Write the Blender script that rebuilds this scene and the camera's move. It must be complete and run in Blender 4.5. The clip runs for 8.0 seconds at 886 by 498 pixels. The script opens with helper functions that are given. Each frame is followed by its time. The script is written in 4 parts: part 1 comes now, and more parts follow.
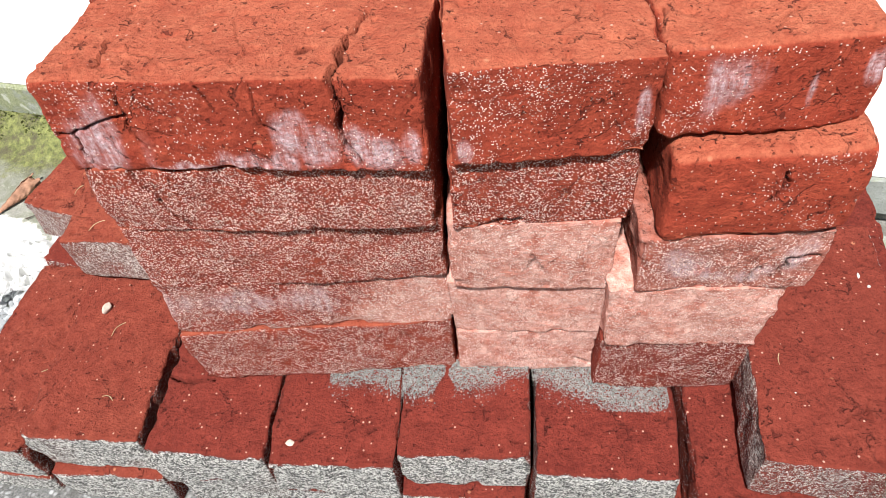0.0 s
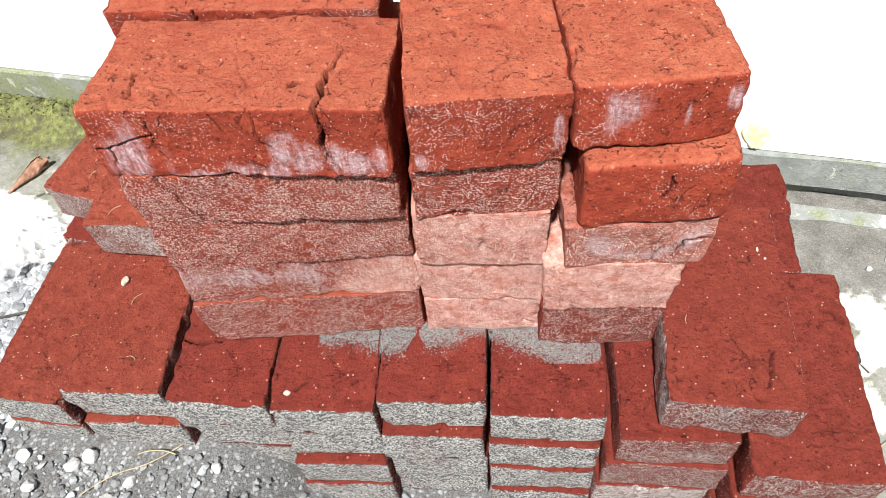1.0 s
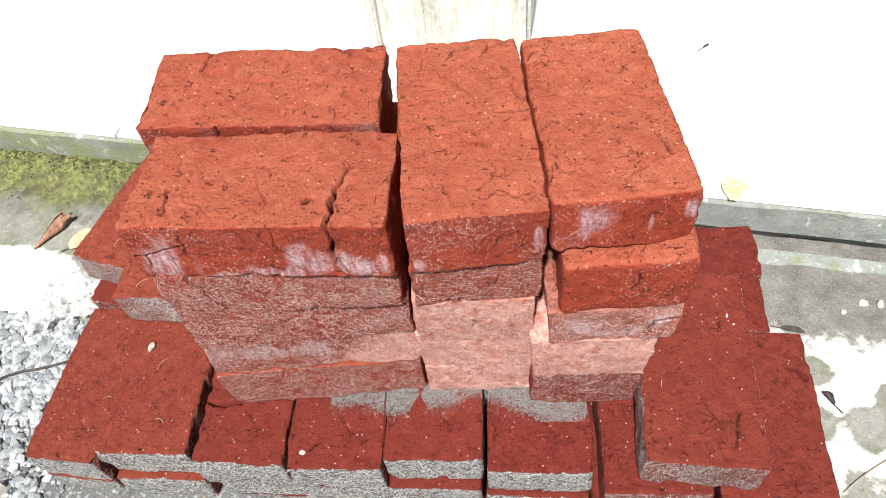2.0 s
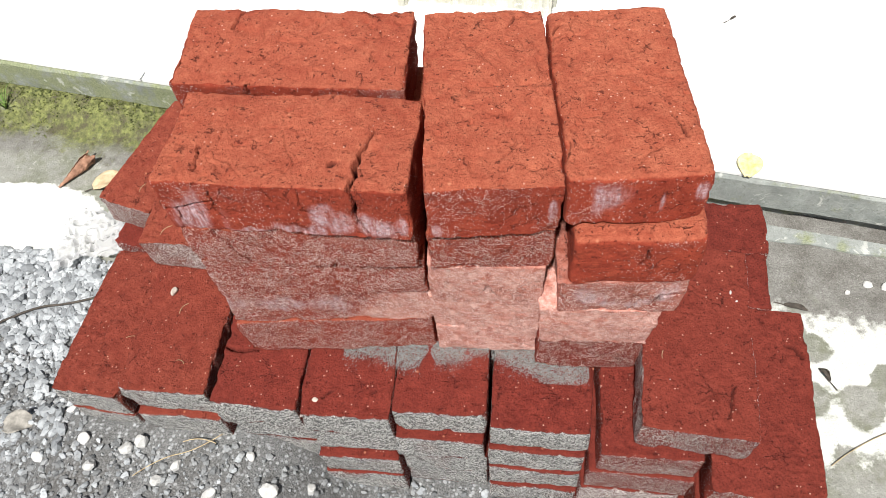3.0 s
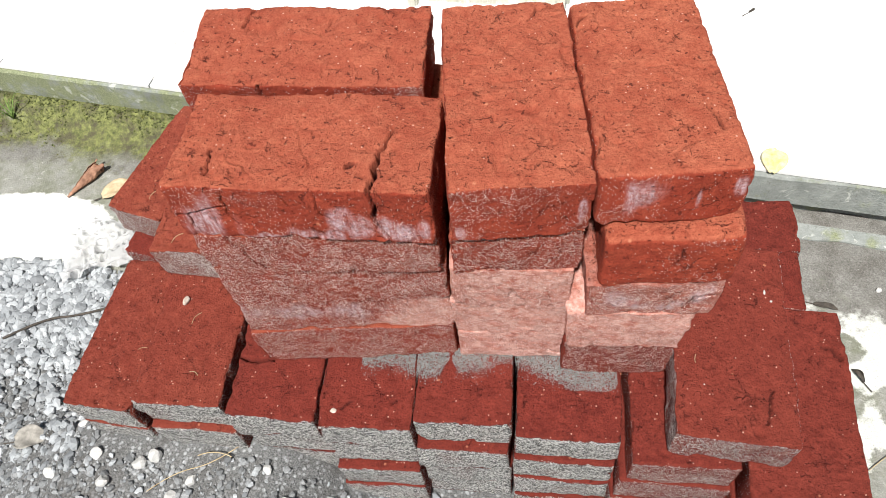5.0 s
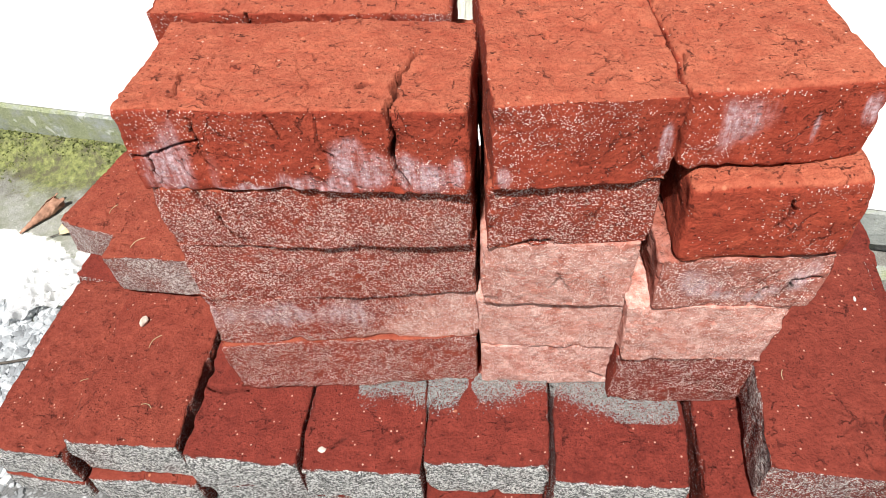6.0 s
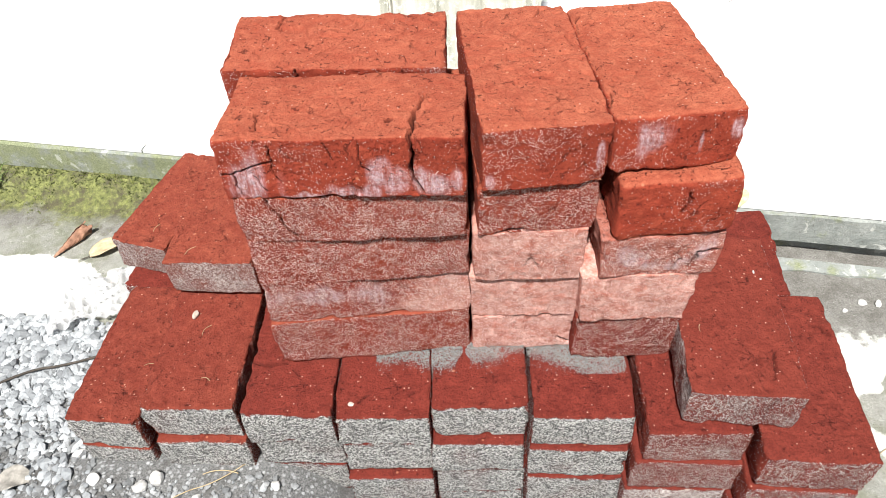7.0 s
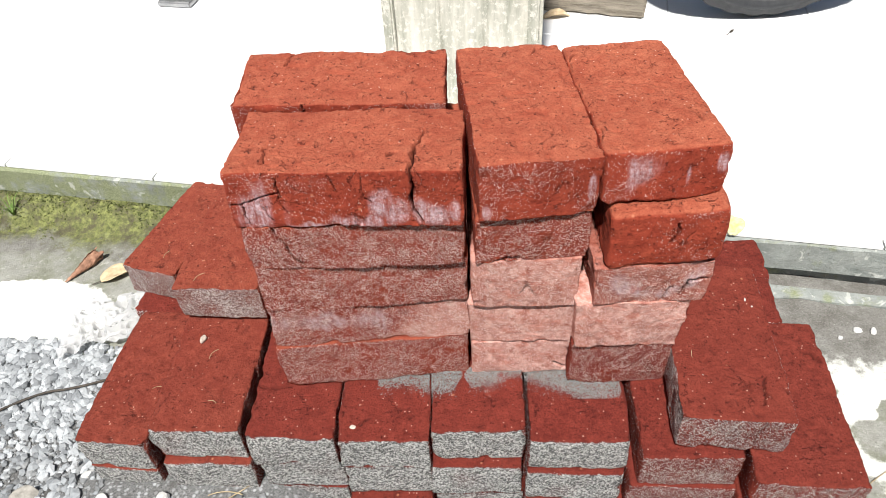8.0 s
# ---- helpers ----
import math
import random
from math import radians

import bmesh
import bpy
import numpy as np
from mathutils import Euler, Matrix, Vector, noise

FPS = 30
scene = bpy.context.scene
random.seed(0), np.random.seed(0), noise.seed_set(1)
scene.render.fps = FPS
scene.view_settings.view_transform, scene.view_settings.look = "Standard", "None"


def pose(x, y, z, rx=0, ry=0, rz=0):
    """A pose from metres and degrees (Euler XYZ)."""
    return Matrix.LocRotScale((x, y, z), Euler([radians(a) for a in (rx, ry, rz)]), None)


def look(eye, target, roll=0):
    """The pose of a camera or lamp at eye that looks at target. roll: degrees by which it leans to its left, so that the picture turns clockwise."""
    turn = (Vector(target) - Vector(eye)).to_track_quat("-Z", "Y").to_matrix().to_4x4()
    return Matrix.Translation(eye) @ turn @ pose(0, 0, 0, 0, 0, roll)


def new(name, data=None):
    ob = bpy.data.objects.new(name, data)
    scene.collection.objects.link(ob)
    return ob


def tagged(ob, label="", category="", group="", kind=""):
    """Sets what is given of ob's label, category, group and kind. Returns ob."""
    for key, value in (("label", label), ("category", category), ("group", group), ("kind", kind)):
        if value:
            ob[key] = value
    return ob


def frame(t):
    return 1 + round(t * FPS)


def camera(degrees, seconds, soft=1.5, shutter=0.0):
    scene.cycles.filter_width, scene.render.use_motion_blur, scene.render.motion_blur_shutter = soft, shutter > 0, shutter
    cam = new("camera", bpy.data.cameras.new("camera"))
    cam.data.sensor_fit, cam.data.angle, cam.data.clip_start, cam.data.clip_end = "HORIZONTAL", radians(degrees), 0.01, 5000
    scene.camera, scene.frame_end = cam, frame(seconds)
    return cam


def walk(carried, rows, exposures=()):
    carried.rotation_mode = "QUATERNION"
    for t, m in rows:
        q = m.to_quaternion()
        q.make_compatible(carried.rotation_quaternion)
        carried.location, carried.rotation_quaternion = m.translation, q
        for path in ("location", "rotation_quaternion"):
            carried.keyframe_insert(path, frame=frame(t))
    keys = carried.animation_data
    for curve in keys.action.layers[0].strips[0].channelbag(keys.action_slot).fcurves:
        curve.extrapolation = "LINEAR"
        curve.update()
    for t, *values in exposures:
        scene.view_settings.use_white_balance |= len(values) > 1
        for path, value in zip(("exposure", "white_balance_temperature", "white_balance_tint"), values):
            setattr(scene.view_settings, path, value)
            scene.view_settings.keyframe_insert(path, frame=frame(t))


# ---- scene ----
cam = camera(62.6, 8.0, soft=0.8)
METRES, EYE, TILT, LEAN, TURN = 0.68, 0.83, -50.5, 4.0, 2.5
ROWS = [
    (0.0, 0.0039, 0.001, 0.0008, 0.27, -0.09, -0.03),
    (0.5, 0.0168, -0.0657, 0.0023, 0.59, -0.58, 0.36),
    (1.0, 0.0337, -0.1708, 0.0355, -0.61, -3.41, 0.52),
    (1.5, 0.0422, -0.2496, 0.108, -0.55, -3.12, 1.01),
    (1.7, 0.047, -0.2586, 0.1321, -0.48, -2.74, 2.01),
    (2.8, 0.0399, -0.3069, 0.1605, 0.7, -5.35, -1.1),
    (3.0, 0.0382, -0.3129, 0.1654, 0.8, -6.54, -1.37),
    (3.5, 0.0342, -0.3135, 0.1798, 0.63, -6.91, -0.93),
    (4.0, 0.0305, -0.3157, 0.188, 0.43, -7.19, -0.34),
    (4.5, 0.0264, -0.3161, 0.1866, 0.69, -7.63, -0.45),
    (5.0, 0.0187, -0.2702, 0.159, 1.37, -6.21, -0.3),
    (5.2, 0.017, -0.1514, 0.0998, 2.31, -5.27, -0.67),
    (5.75, -0.0230, -0.0350, 0.0050, 1.1, -0.3, -0.5),
    (6.3, -0.0565, -0.1518, -0.0435, -1.59, 3.29, -0.31),
    (6.5, -0.0683, -0.228, -0.0632, -2.05, 2.98, 1.8),
    (7.0, -0.094, -0.3402, -0.082, -2.83, 4.54, 1.14),
    (7.5, -0.0923, -0.372, -0.0814, -2.24, 5.38, 1.05),
    (8.0, -0.0853, -0.3836, -0.0824, -2.36, 6.55, 0.89),
]
walk(cam, [(t, pose(0, 0, EYE, TILT, LEAN, TURN) @ pose(METRES * x, METRES * y, METRES * z, 90 + pitch, roll, yaw)) for t, x, y, z, yaw, pitch, roll in ROWS],
     [(0.0, 0.73), (1.5, 0.73), (2.8, 0.43), (5.0, 0.41), (6.5, 0.79), (7.2, 0.63), (8.0, 0.46)])

# ---- world, sun, exposure ----
SUN_EL, SUN_AZ = radians(62), radians(-170)   # azimuth from +y towards +x: the sun stands in front of the pile, a little to its left
world = bpy.data.worlds.new("sky")
scene.world = world
world.use_nodes = True
wn = world.node_tree.nodes
sky = wn.new("ShaderNodeTexSky")
sky.sky_type, sky.sun_disc, sky.sun_elevation, sky.sun_rotation = "NISHITA", False, SUN_EL, SUN_AZ
sky.dust_density, sky.air_density = 3.0, 1.0
world.node_tree.links.new(sky.outputs[0], wn["Background"].inputs[0])
wn["Background"].inputs[1].default_value = 0.036
sun_data = bpy.data.lights.new("sun", "SUN")
sun_data.energy, sun_data.angle, sun_data.color = 5.0, radians(3), (1.0, 0.97, 0.93)
sun = new("sun", sun_data)
sun_from = Vector((math.sin(SUN_AZ) * math.cos(SUN_EL), math.cos(SUN_AZ) * math.cos(SUN_EL), math.sin(SUN_EL)))
sun.matrix_world = look(sun_from * 20, (0, 0, 0))


# ---- small tools ----
def lattice(ix, iy, iz, seed):
    h = (ix * 374761393 + iy * 668265263 + iz * 1274126177 + seed * 974634777) & 0x7FFFFFFF
    h = ((h ^ (h >> 13)) * 1103515245) & 0x7FFFFFFF
    return ((h ^ (h >> 16)) & 0xFFFF) / 32767.5 - 1.0


def vnoise(p, size, seed=0):
    """Smooth value noise in -1..1 for rows of points; size is the grain in metres."""
    q = np.asarray(p, float) / size + 1000.37
    i = np.floor(q).astype(np.int64)
    f = q - i
    f = f * f * (3 - 2 * f)
    out = 0.0
    for dx in (0, 1):
        wx = f[:, 0] if dx else 1 - f[:, 0]
        for dy in (0, 1):
            wy = f[:, 1] if dy else 1 - f[:, 1]
            for dz in (0, 1):
                wz = f[:, 2] if dz else 1 - f[:, 2]
                out = out + wx * wy * wz * lattice(i[:, 0] + dx, i[:, 1] + dy, i[:, 2] + dz, seed)
    return out


def step(a, b, x):
    t = np.clip((x - a) / (b - a), 0, 1)
    return t * t * (3 - 2 * t)


def mesh_from(name, verts, faces, material, smooth=True, attrs=None):
    me = bpy.data.meshes.new(name)
    me.from_pydata(np.asarray(verts).tolist(), [], faces if isinstance(faces, list) else faces.tolist())
    if smooth:
        me.polygons.foreach_set("use_smooth", [True] * len(me.polygons))
    for key, values in (attrs or {}).items():
        me.attributes.new(key, "FLOAT", "POINT").data.foreach_set("value", np.asarray(values, np.float32))
    me.materials.append(material)
    me.update()
    return me


def part(name, bm, material, parent, label=""):
    me = bpy.data.meshes.new(name)
    bm.to_mesh(me)
    bm.free()
    me.materials.append(material)
    ob = new(name, me)
    ob.parent = parent
    return tagged(ob, label)


def box_bm(sx, sy, sz, bevel=0.0, at=(0, 0, 0), segments=2):
    bm = bmesh.new()
    bmesh.ops.create_cube(bm, size=1.0, matrix=Matrix.Translation(at) @ Matrix.Diagonal((sx, sy, sz, 1)))
    if bevel:
        bmesh.ops.bevel(bm, geom=bm.edges[:], offset=bevel, segments=segments, affect="EDGES")
    return bm


# ---- materials ----
class Mat:
    """A node material with short ways to add nodes."""

    def __init__(self, name, roughness=0.85):
        self.m = bpy.data.materials.new(name)
        self.m.use_nodes = True
        self.t = self.m.node_tree
        self.b = self.t.nodes["Principled BSDF"]
        self.b.inputs["Roughness"].default_value = roughness
        self.co = self.t.nodes.new("ShaderNodeTexCoord").outputs["Object"]

    def put(self, socket, value):
        if isinstance(value, bpy.types.NodeSocket):
            self.t.links.new(value, socket)
        else:
            socket.default_value = (*value, 1.0) if isinstance(value, tuple) and len(value) == 3 and socket.type == "RGBA" else value

    def noise(self, scale, detail=3.0, rough=0.6, co=None, distort=0.0):
        n = self.t.nodes.new("ShaderNodeTexNoise")
        self.put(n.inputs["Vector"], co or self.co)
        n.inputs["Scale"].default_value, n.inputs["Detail"].default_value, n.inputs["Roughness"].default_value = scale, detail, rough
        n.inputs["Distortion"].default_value = distort
        return n.outputs[0]

    def cells(self, scale, feature="F1", co=None):
        n = self.t.nodes.new("ShaderNodeTexVoronoi")
        n.feature = feature
        self.put(n.inputs["Vector"], co or self.co)
        n.inputs["Scale"].default_value = scale
        return n

    def math(self, op, a, b=0.0, c=0.0, clamp=False):
        n = self.t.nodes.new("ShaderNodeMath")
        n.operation, n.use_clamp = op, clamp
        for s, v in zip(n.inputs, (a, b, c)):
            self.put(s, v)
        return n.outputs[0]

    def ramp(self, value, low, high, to_low=0.0, to_high=1.0):
        n = self.t.nodes.new("ShaderNodeMapRange")
        for s, v in zip(n.inputs, (value, low, high, to_low, to_high)):
            self.put(s, v)
        return n.outputs[0]

    def mix(self, fac, a, b, mode="MIX"):
        n = self.t.nodes.new("ShaderNodeMix")
        n.data_type, n.blend_type = "RGBA", mode
        self.put(n.inputs[0], fac), self.put(n.inputs[6], a), self.put(n.inputs[7], b)
        return n.outputs[2]

    def attr(self, name):
        n = self.t.nodes.new("ShaderNodeAttribute")
        n.attribute_name = name
        return n.outputs["Fac"]

    def random(self):
        return self.t.nodes.new("ShaderNodeObjectInfo").outputs["Random"]

    def island(self):
        return self.t.nodes.new("ShaderNodeNewGeometry").outputs["Random Per Island"]

    def colour(self, value):
        self.put(self.b.inputs["Base Color"], value)
        return self

    def bump(self, height, strength=0.5, distance=0.002):
        n = self.t.nodes.new("ShaderNodeBump")
        n.inputs["Strength"].default_value, n.inputs["Distance"].default_value = strength, distance
        self.put(n.inputs["Height"], height)
        self.put(self.b.inputs["Normal"], n.outputs[0])
        return self


def make_brick_material():
    k = Mat("fired_clay", 0.92)
    k.b.inputs["Specular IOR Level"].default_value = 0.2
    big, mid, fine = k.noise(14, 4), k.noise(75, 5, 0.7), k.noise(430, 3, 0.7)
    base = k.mix(k.ramp(big, 0.3, 0.7), (0.35, 0.080, 0.044), (0.46, 0.130, 0.072))
    base = k.mix(k.ramp(mid, 0.46, 0.72, 0.0, 0.6), base, (0.58, 0.19, 0.105))
    base = k.mix(k.ramp(mid, 0.30, 0.44, 0.5, 0.0), base, (0.26, 0.042, 0.021))
    base = k.mix(k.ramp(fine, 0.34, 0.56, 0.42, 0.0), base, (0.21, 0.034, 0.018))
    deep = k.mix(k.ramp(mid, 0.3, 0.7), (0.130, 0.020, 0.014), (0.235, 0.042, 0.028))
    deep = k.mix(k.ramp(fine, 0.34, 0.58, 0.6, 0.0), deep, (0.085, 0.012, 0.009))
    base = k.mix(k.attr("deep"), base, deep)
    # sides of bricks without thick sand: deeper red than the tops
    side_red = k.mix(k.ramp(mid, 0.3, 0.7), (0.23, 0.024, 0.012), (0.37, 0.052, 0.025))
    base = k.mix(k.attr("side_red"), base, k.mix(k.ramp(fine, 0.34, 0.56, 0.4, 0.0), side_red, (0.17, 0.022, 0.011)))
    base = k.mix(k.ramp(k.random(), 0.0, 1.0, 0.0, 0.22), base, (0.22, 0.040, 0.026))
    grit = k.cells(330)
    picked = k.math("GREATER_THAN", grit.outputs["Color"], 0.88)
    base = k.mix(k.math("MULTIPLY", picked, k.ramp(grit.outputs["Distance"], 0.18, 0.36, 0.75, 0.0)), base, (0.74, 0.44, 0.34))
    lump = k.cells(140)
    base = k.mix(k.math("MULTIPLY", k.math("GREATER_THAN", lump.outputs["Color"], 0.91), k.ramp(lump.outputs["Distance"], 0.14, 0.30, 0.6, 0.0)), base, (0.62, 0.26, 0.15))
    # pits and hairline cracks that break off and start again, their shade painted dark
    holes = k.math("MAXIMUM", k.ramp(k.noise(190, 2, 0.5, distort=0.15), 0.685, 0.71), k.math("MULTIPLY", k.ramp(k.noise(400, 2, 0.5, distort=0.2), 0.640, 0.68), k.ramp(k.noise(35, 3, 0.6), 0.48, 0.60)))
    bent = k.t.nodes.new("ShaderNodeVectorMath")
    bent.operation = "MULTIPLY_ADD"
    wob = k.t.nodes.new("ShaderNodeTexNoise")
    k.put(wob.inputs["Vector"], k.co)
    wob.inputs["Scale"].default_value, wob.inputs["Detail"].default_value = 90, 3
    k.put(bent.inputs[0], wob.outputs[1])
    bent.inputs[1].default_value = (0.02, 0.02, 0.02)
    k.put(bent.inputs[2], k.co)
    seam = k.cells(34, "DISTANCE_TO_EDGE", co=bent.outputs[0]).outputs["Distance"]
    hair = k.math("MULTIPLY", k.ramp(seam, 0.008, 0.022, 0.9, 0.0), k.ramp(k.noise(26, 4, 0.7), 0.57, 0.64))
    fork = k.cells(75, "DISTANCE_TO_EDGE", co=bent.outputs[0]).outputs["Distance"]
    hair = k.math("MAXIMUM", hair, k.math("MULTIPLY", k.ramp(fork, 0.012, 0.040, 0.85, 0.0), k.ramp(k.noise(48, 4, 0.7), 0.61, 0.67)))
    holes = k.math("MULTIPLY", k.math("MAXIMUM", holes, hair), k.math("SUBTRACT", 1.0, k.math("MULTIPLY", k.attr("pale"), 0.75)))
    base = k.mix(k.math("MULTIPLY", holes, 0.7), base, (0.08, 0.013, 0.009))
    # sunlight painted in as pale pink; lime bloom; sand sticking to the sides
    base = k.mix(k.math("MULTIPLY", k.attr("pale"), k.math("MULTIPLY", k.ramp(k.noise(150, 5, 0.75), 0.34, 0.60, 0.35, 1.0), k.ramp(k.noise(38, 4, 0.7), 0.36, 0.54, 0.55, 1.0))), base, k.mix(k.ramp(k.noise(60, 4, 0.7), 0.36, 0.62), (0.64, 0.27, 0.21), (0.88, 0.56, 0.49)))
    m = k.t.nodes.new("ShaderNodeMapping")
    m.inputs["Scale"].default_value = (1.0, 1.0, 0.16)
    k.put(m.inputs["Vector"], k.co)
    streak = k.ramp(k.noise(210, 4, 0.7, co=m.outputs[0]), 0.36, 0.62, 0.15, 1.0)
    crumb = k.ramp(k.noise(300, 4, 0.8), 0.34, 0.60, 0.25, 1.0)
    lime = k.math("MULTIPLY", k.math("MULTIPLY", streak, crumb), k.math("MULTIPLY", k.attr("bloom"), 0.85))
    base = k.mix(lime, base, (0.66, 0.55, 0.60))
    coarse, small, dark = k.cells(540), k.cells(1000), k.cells(620)
    coat = k.attr("coat")
    patchy = k.math("MULTIPLY", k.ramp(coat, 0.12, 0.50, 0.06, 0.56), k.ramp(k.noise(55, 4, 0.7), 0.34, 0.62, 0.80, 1.15))
    pick = lambda cell, reach: k.math("MULTIPLY", k.math("GREATER_THAN", cell.outputs["Color"], k.math("SUBTRACT", 0.95, patchy)), k.ramp(cell.outputs["Distance"], reach, reach + 0.16, 1.0, 0.0))
    grain = k.math("MAXIMUM", k.math("MULTIPLY", pick(coarse, 0.24), k.ramp(coat, 0.18, 0.36)), pick(small, 0.38))
    shade = k.math("MULTIPLY", k.math("LESS_THAN", dark.outputs["Color"], 0.42), k.math("MULTIPLY", k.ramp(coat, 0.25, 0.45, 0.0, 0.50), k.math("SUBTRACT", 1.0, k.attr("pale"))))
    base = k.mix(shade, base, (0.075, 0.014, 0.011))
    cover = k.math("MAXIMUM", grain, k.ramp(coat, 0.55, 0.90, 0.0, 0.96))
    cover = k.math("MULTIPLY", cover, k.math("GREATER_THAN", coat, 0.04))
    tone = k.mix(0.5, coarse.outputs["Color"], small.outputs["Color"])
    tone = k.math("ADD", k.math("MULTIPLY", tone, 0.75), k.math("MULTIPLY", k.noise(240, 3, 0.7), 0.3))
    sand = k.mix(k.ramp(tone, 0.43, 0.66), (0.085, 0.088, 0.087), (0.84, 0.84, 0.81))
    pinkish = k.mix(k.ramp(tone, 0.42, 0.66), (0.64, 0.30, 0.25), (0.94, 0.71, 0.65))
    base = k.mix(cover, base, k.mix(k.attr("warm"), sand, pinkish))
    # shade inside the open cracks, painted near black
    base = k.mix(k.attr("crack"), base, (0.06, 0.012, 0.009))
    k.colour(base)
    height = k.math("ADD", k.math("MULTIPLY", k.noise(190, 5, 0.75), 1.0), k.math("MULTIPLY", holes, -1.2))
    height = k.math("ADD", height, k.math("MULTIPLY", k.math("MULTIPLY", grain, k.attr("coat")), 0.6))
    k.bump(height, 1.0, 0.0036)
    return k.m


def make_plain(name, low, high, scale, roughness=0.85, bump_scale=300, strength=0.4, distance=0.001, metal=0.0, island=False):
    k = Mat(name, roughness)
    c = k.mix(k.ramp(k.noise(scale, 5, 0.65), 0.3, 0.7), low, high)
    c = k.mix(k.ramp(k.noise(scale * 9, 3), 0.3, 0.7, 0.3, 0.0), c, tuple(v * 0.6 for v in low))
    if island:
        c = k.mix(k.ramp(k.island(), 0.0, 1.0, 0.0, 0.9), c, tuple(v * 0.45 for v in low))
    k.colour(c).bump(k.noise(bump_scale, 4, 0.7), strength, distance)
    k.b.inputs["Metallic"].default_value = metal
    return k.m


def make_ground_material():
    k = Mat("yard_ground", 0.9)
    big, mid, fine = k.noise(5, 5), k.noise(38, 5, 0.7), k.noise(420, 3, 0.7)
    concrete = k.mix(k.ramp(mid, 0.3, 0.7), (0.27, 0.27, 0.24), (0.44, 0.44, 0.40))
    concrete = k.mix(k.ramp(big, 0.4, 0.7, 0.0, 0.5), concrete, (0.20, 0.21, 0.165))
    concrete = k.mix(k.ramp(fine, 0.3, 0.7, 0.4, 0.0), concrete, (0.11, 0.11, 0.10))
    concrete = k.mix(k.ramp(k.noise(13, 6, 0.75), 0.44, 0.60, 0.0, 0.75), concrete, (0.165, 0.175, 0.115))
    concrete = k.mix(k.ramp(k.noise(55, 5, 0.8), 0.58, 0.66, 0.0, 0.55), concrete, (0.55, 0.55, 0.50))
    concrete = k.mix(k.ramp(k.noise(120, 4, 0.7), 0.60, 0.68, 0.0, 0.6), concrete, (0.10, 0.105, 0.085))
    soil = k.mix(k.ramp(fine, 0.3, 0.72), (0.048, 0.050, 0.051), (0.29, 0.294, 0.29))
    peb = k.cells(170, co=None)
    pebble = k.math("MULTIPLY", k.math("GREATER_THAN", peb.outputs["Color"], 0.45), k.ramp(peb.outputs["Distance"], 0.30, 0.48, 0.8, 0.0))
    soil = k.mix(pebble, soil, k.mix(peb.outputs["Color"], (0.16, 0.165, 0.17), (0.55, 0.57, 0.58)))
    soil = k.mix(k.ramp(mid, 0.45, 0.70, 0.0, 0.7), soil, (0.085, 0.080, 0.074))
    soil = k.mix(k.ramp(k.noise(9, 4, 0.7), 0.48, 0.62, 0.0, 0.5), soil, (0.062, 0.054, 0.047))
    edge = k.math("ADD", k.math("MULTIPLY", k.math("SUBTRACT", mid, 0.5), 1.3), k.math("MULTIPLY", k.math("SUBTRACT", fine, 0.5), 0.3))
    masked = lambda name, sharp=4.0: k.math("MULTIPLY_ADD", k.math("ADD", k.math("SUBTRACT", k.attr(name), 0.5), edge), sharp, 0.5, clamp=True)
    # bright sunlit patch on the left, painted in as near-white
    c = k.mix(masked("pale", 5.0), concrete, k.mix(k.ramp(mid, 0.3, 0.7), (0.66, 0.67, 0.63), (0.82, 0.82, 0.78)))
    # spotted whitish patch on the right
    c = k.mix(masked("lime", 4.0), c, k.mix(k.ramp(mid, 0.3, 0.7), (0.58, 0.60, 0.55), (0.78, 0.79, 0.74)))
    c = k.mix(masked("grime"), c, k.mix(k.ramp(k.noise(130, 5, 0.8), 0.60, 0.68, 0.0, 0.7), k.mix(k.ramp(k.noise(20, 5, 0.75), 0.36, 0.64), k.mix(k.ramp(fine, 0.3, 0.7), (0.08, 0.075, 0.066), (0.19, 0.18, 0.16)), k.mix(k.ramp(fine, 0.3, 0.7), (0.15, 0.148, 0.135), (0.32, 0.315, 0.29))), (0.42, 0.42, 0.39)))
    green = k.mix(k.ramp(k.noise(90, 4, 0.7), 0.3, 0.7), (0.055, 0.065, 0.022), (0.27, 0.29, 0.095))
    green = k.mix(k.ramp(k.noise(26, 5, 0.75), 0.44, 0.60, 0.0, 0.85), green, (0.075, 0.065, 0.042))
    c = k.mix(masked("moss", 2.2), c, green)
    c = k.mix(masked("soil", 4.0), c, soil)
    k.colour(c)
    k.bump(k.math("ADD", k.noise(300, 5, 0.7), k.math("MULTIPLY", mid, 0.8)), 0.7, 0.004)
    return k.m


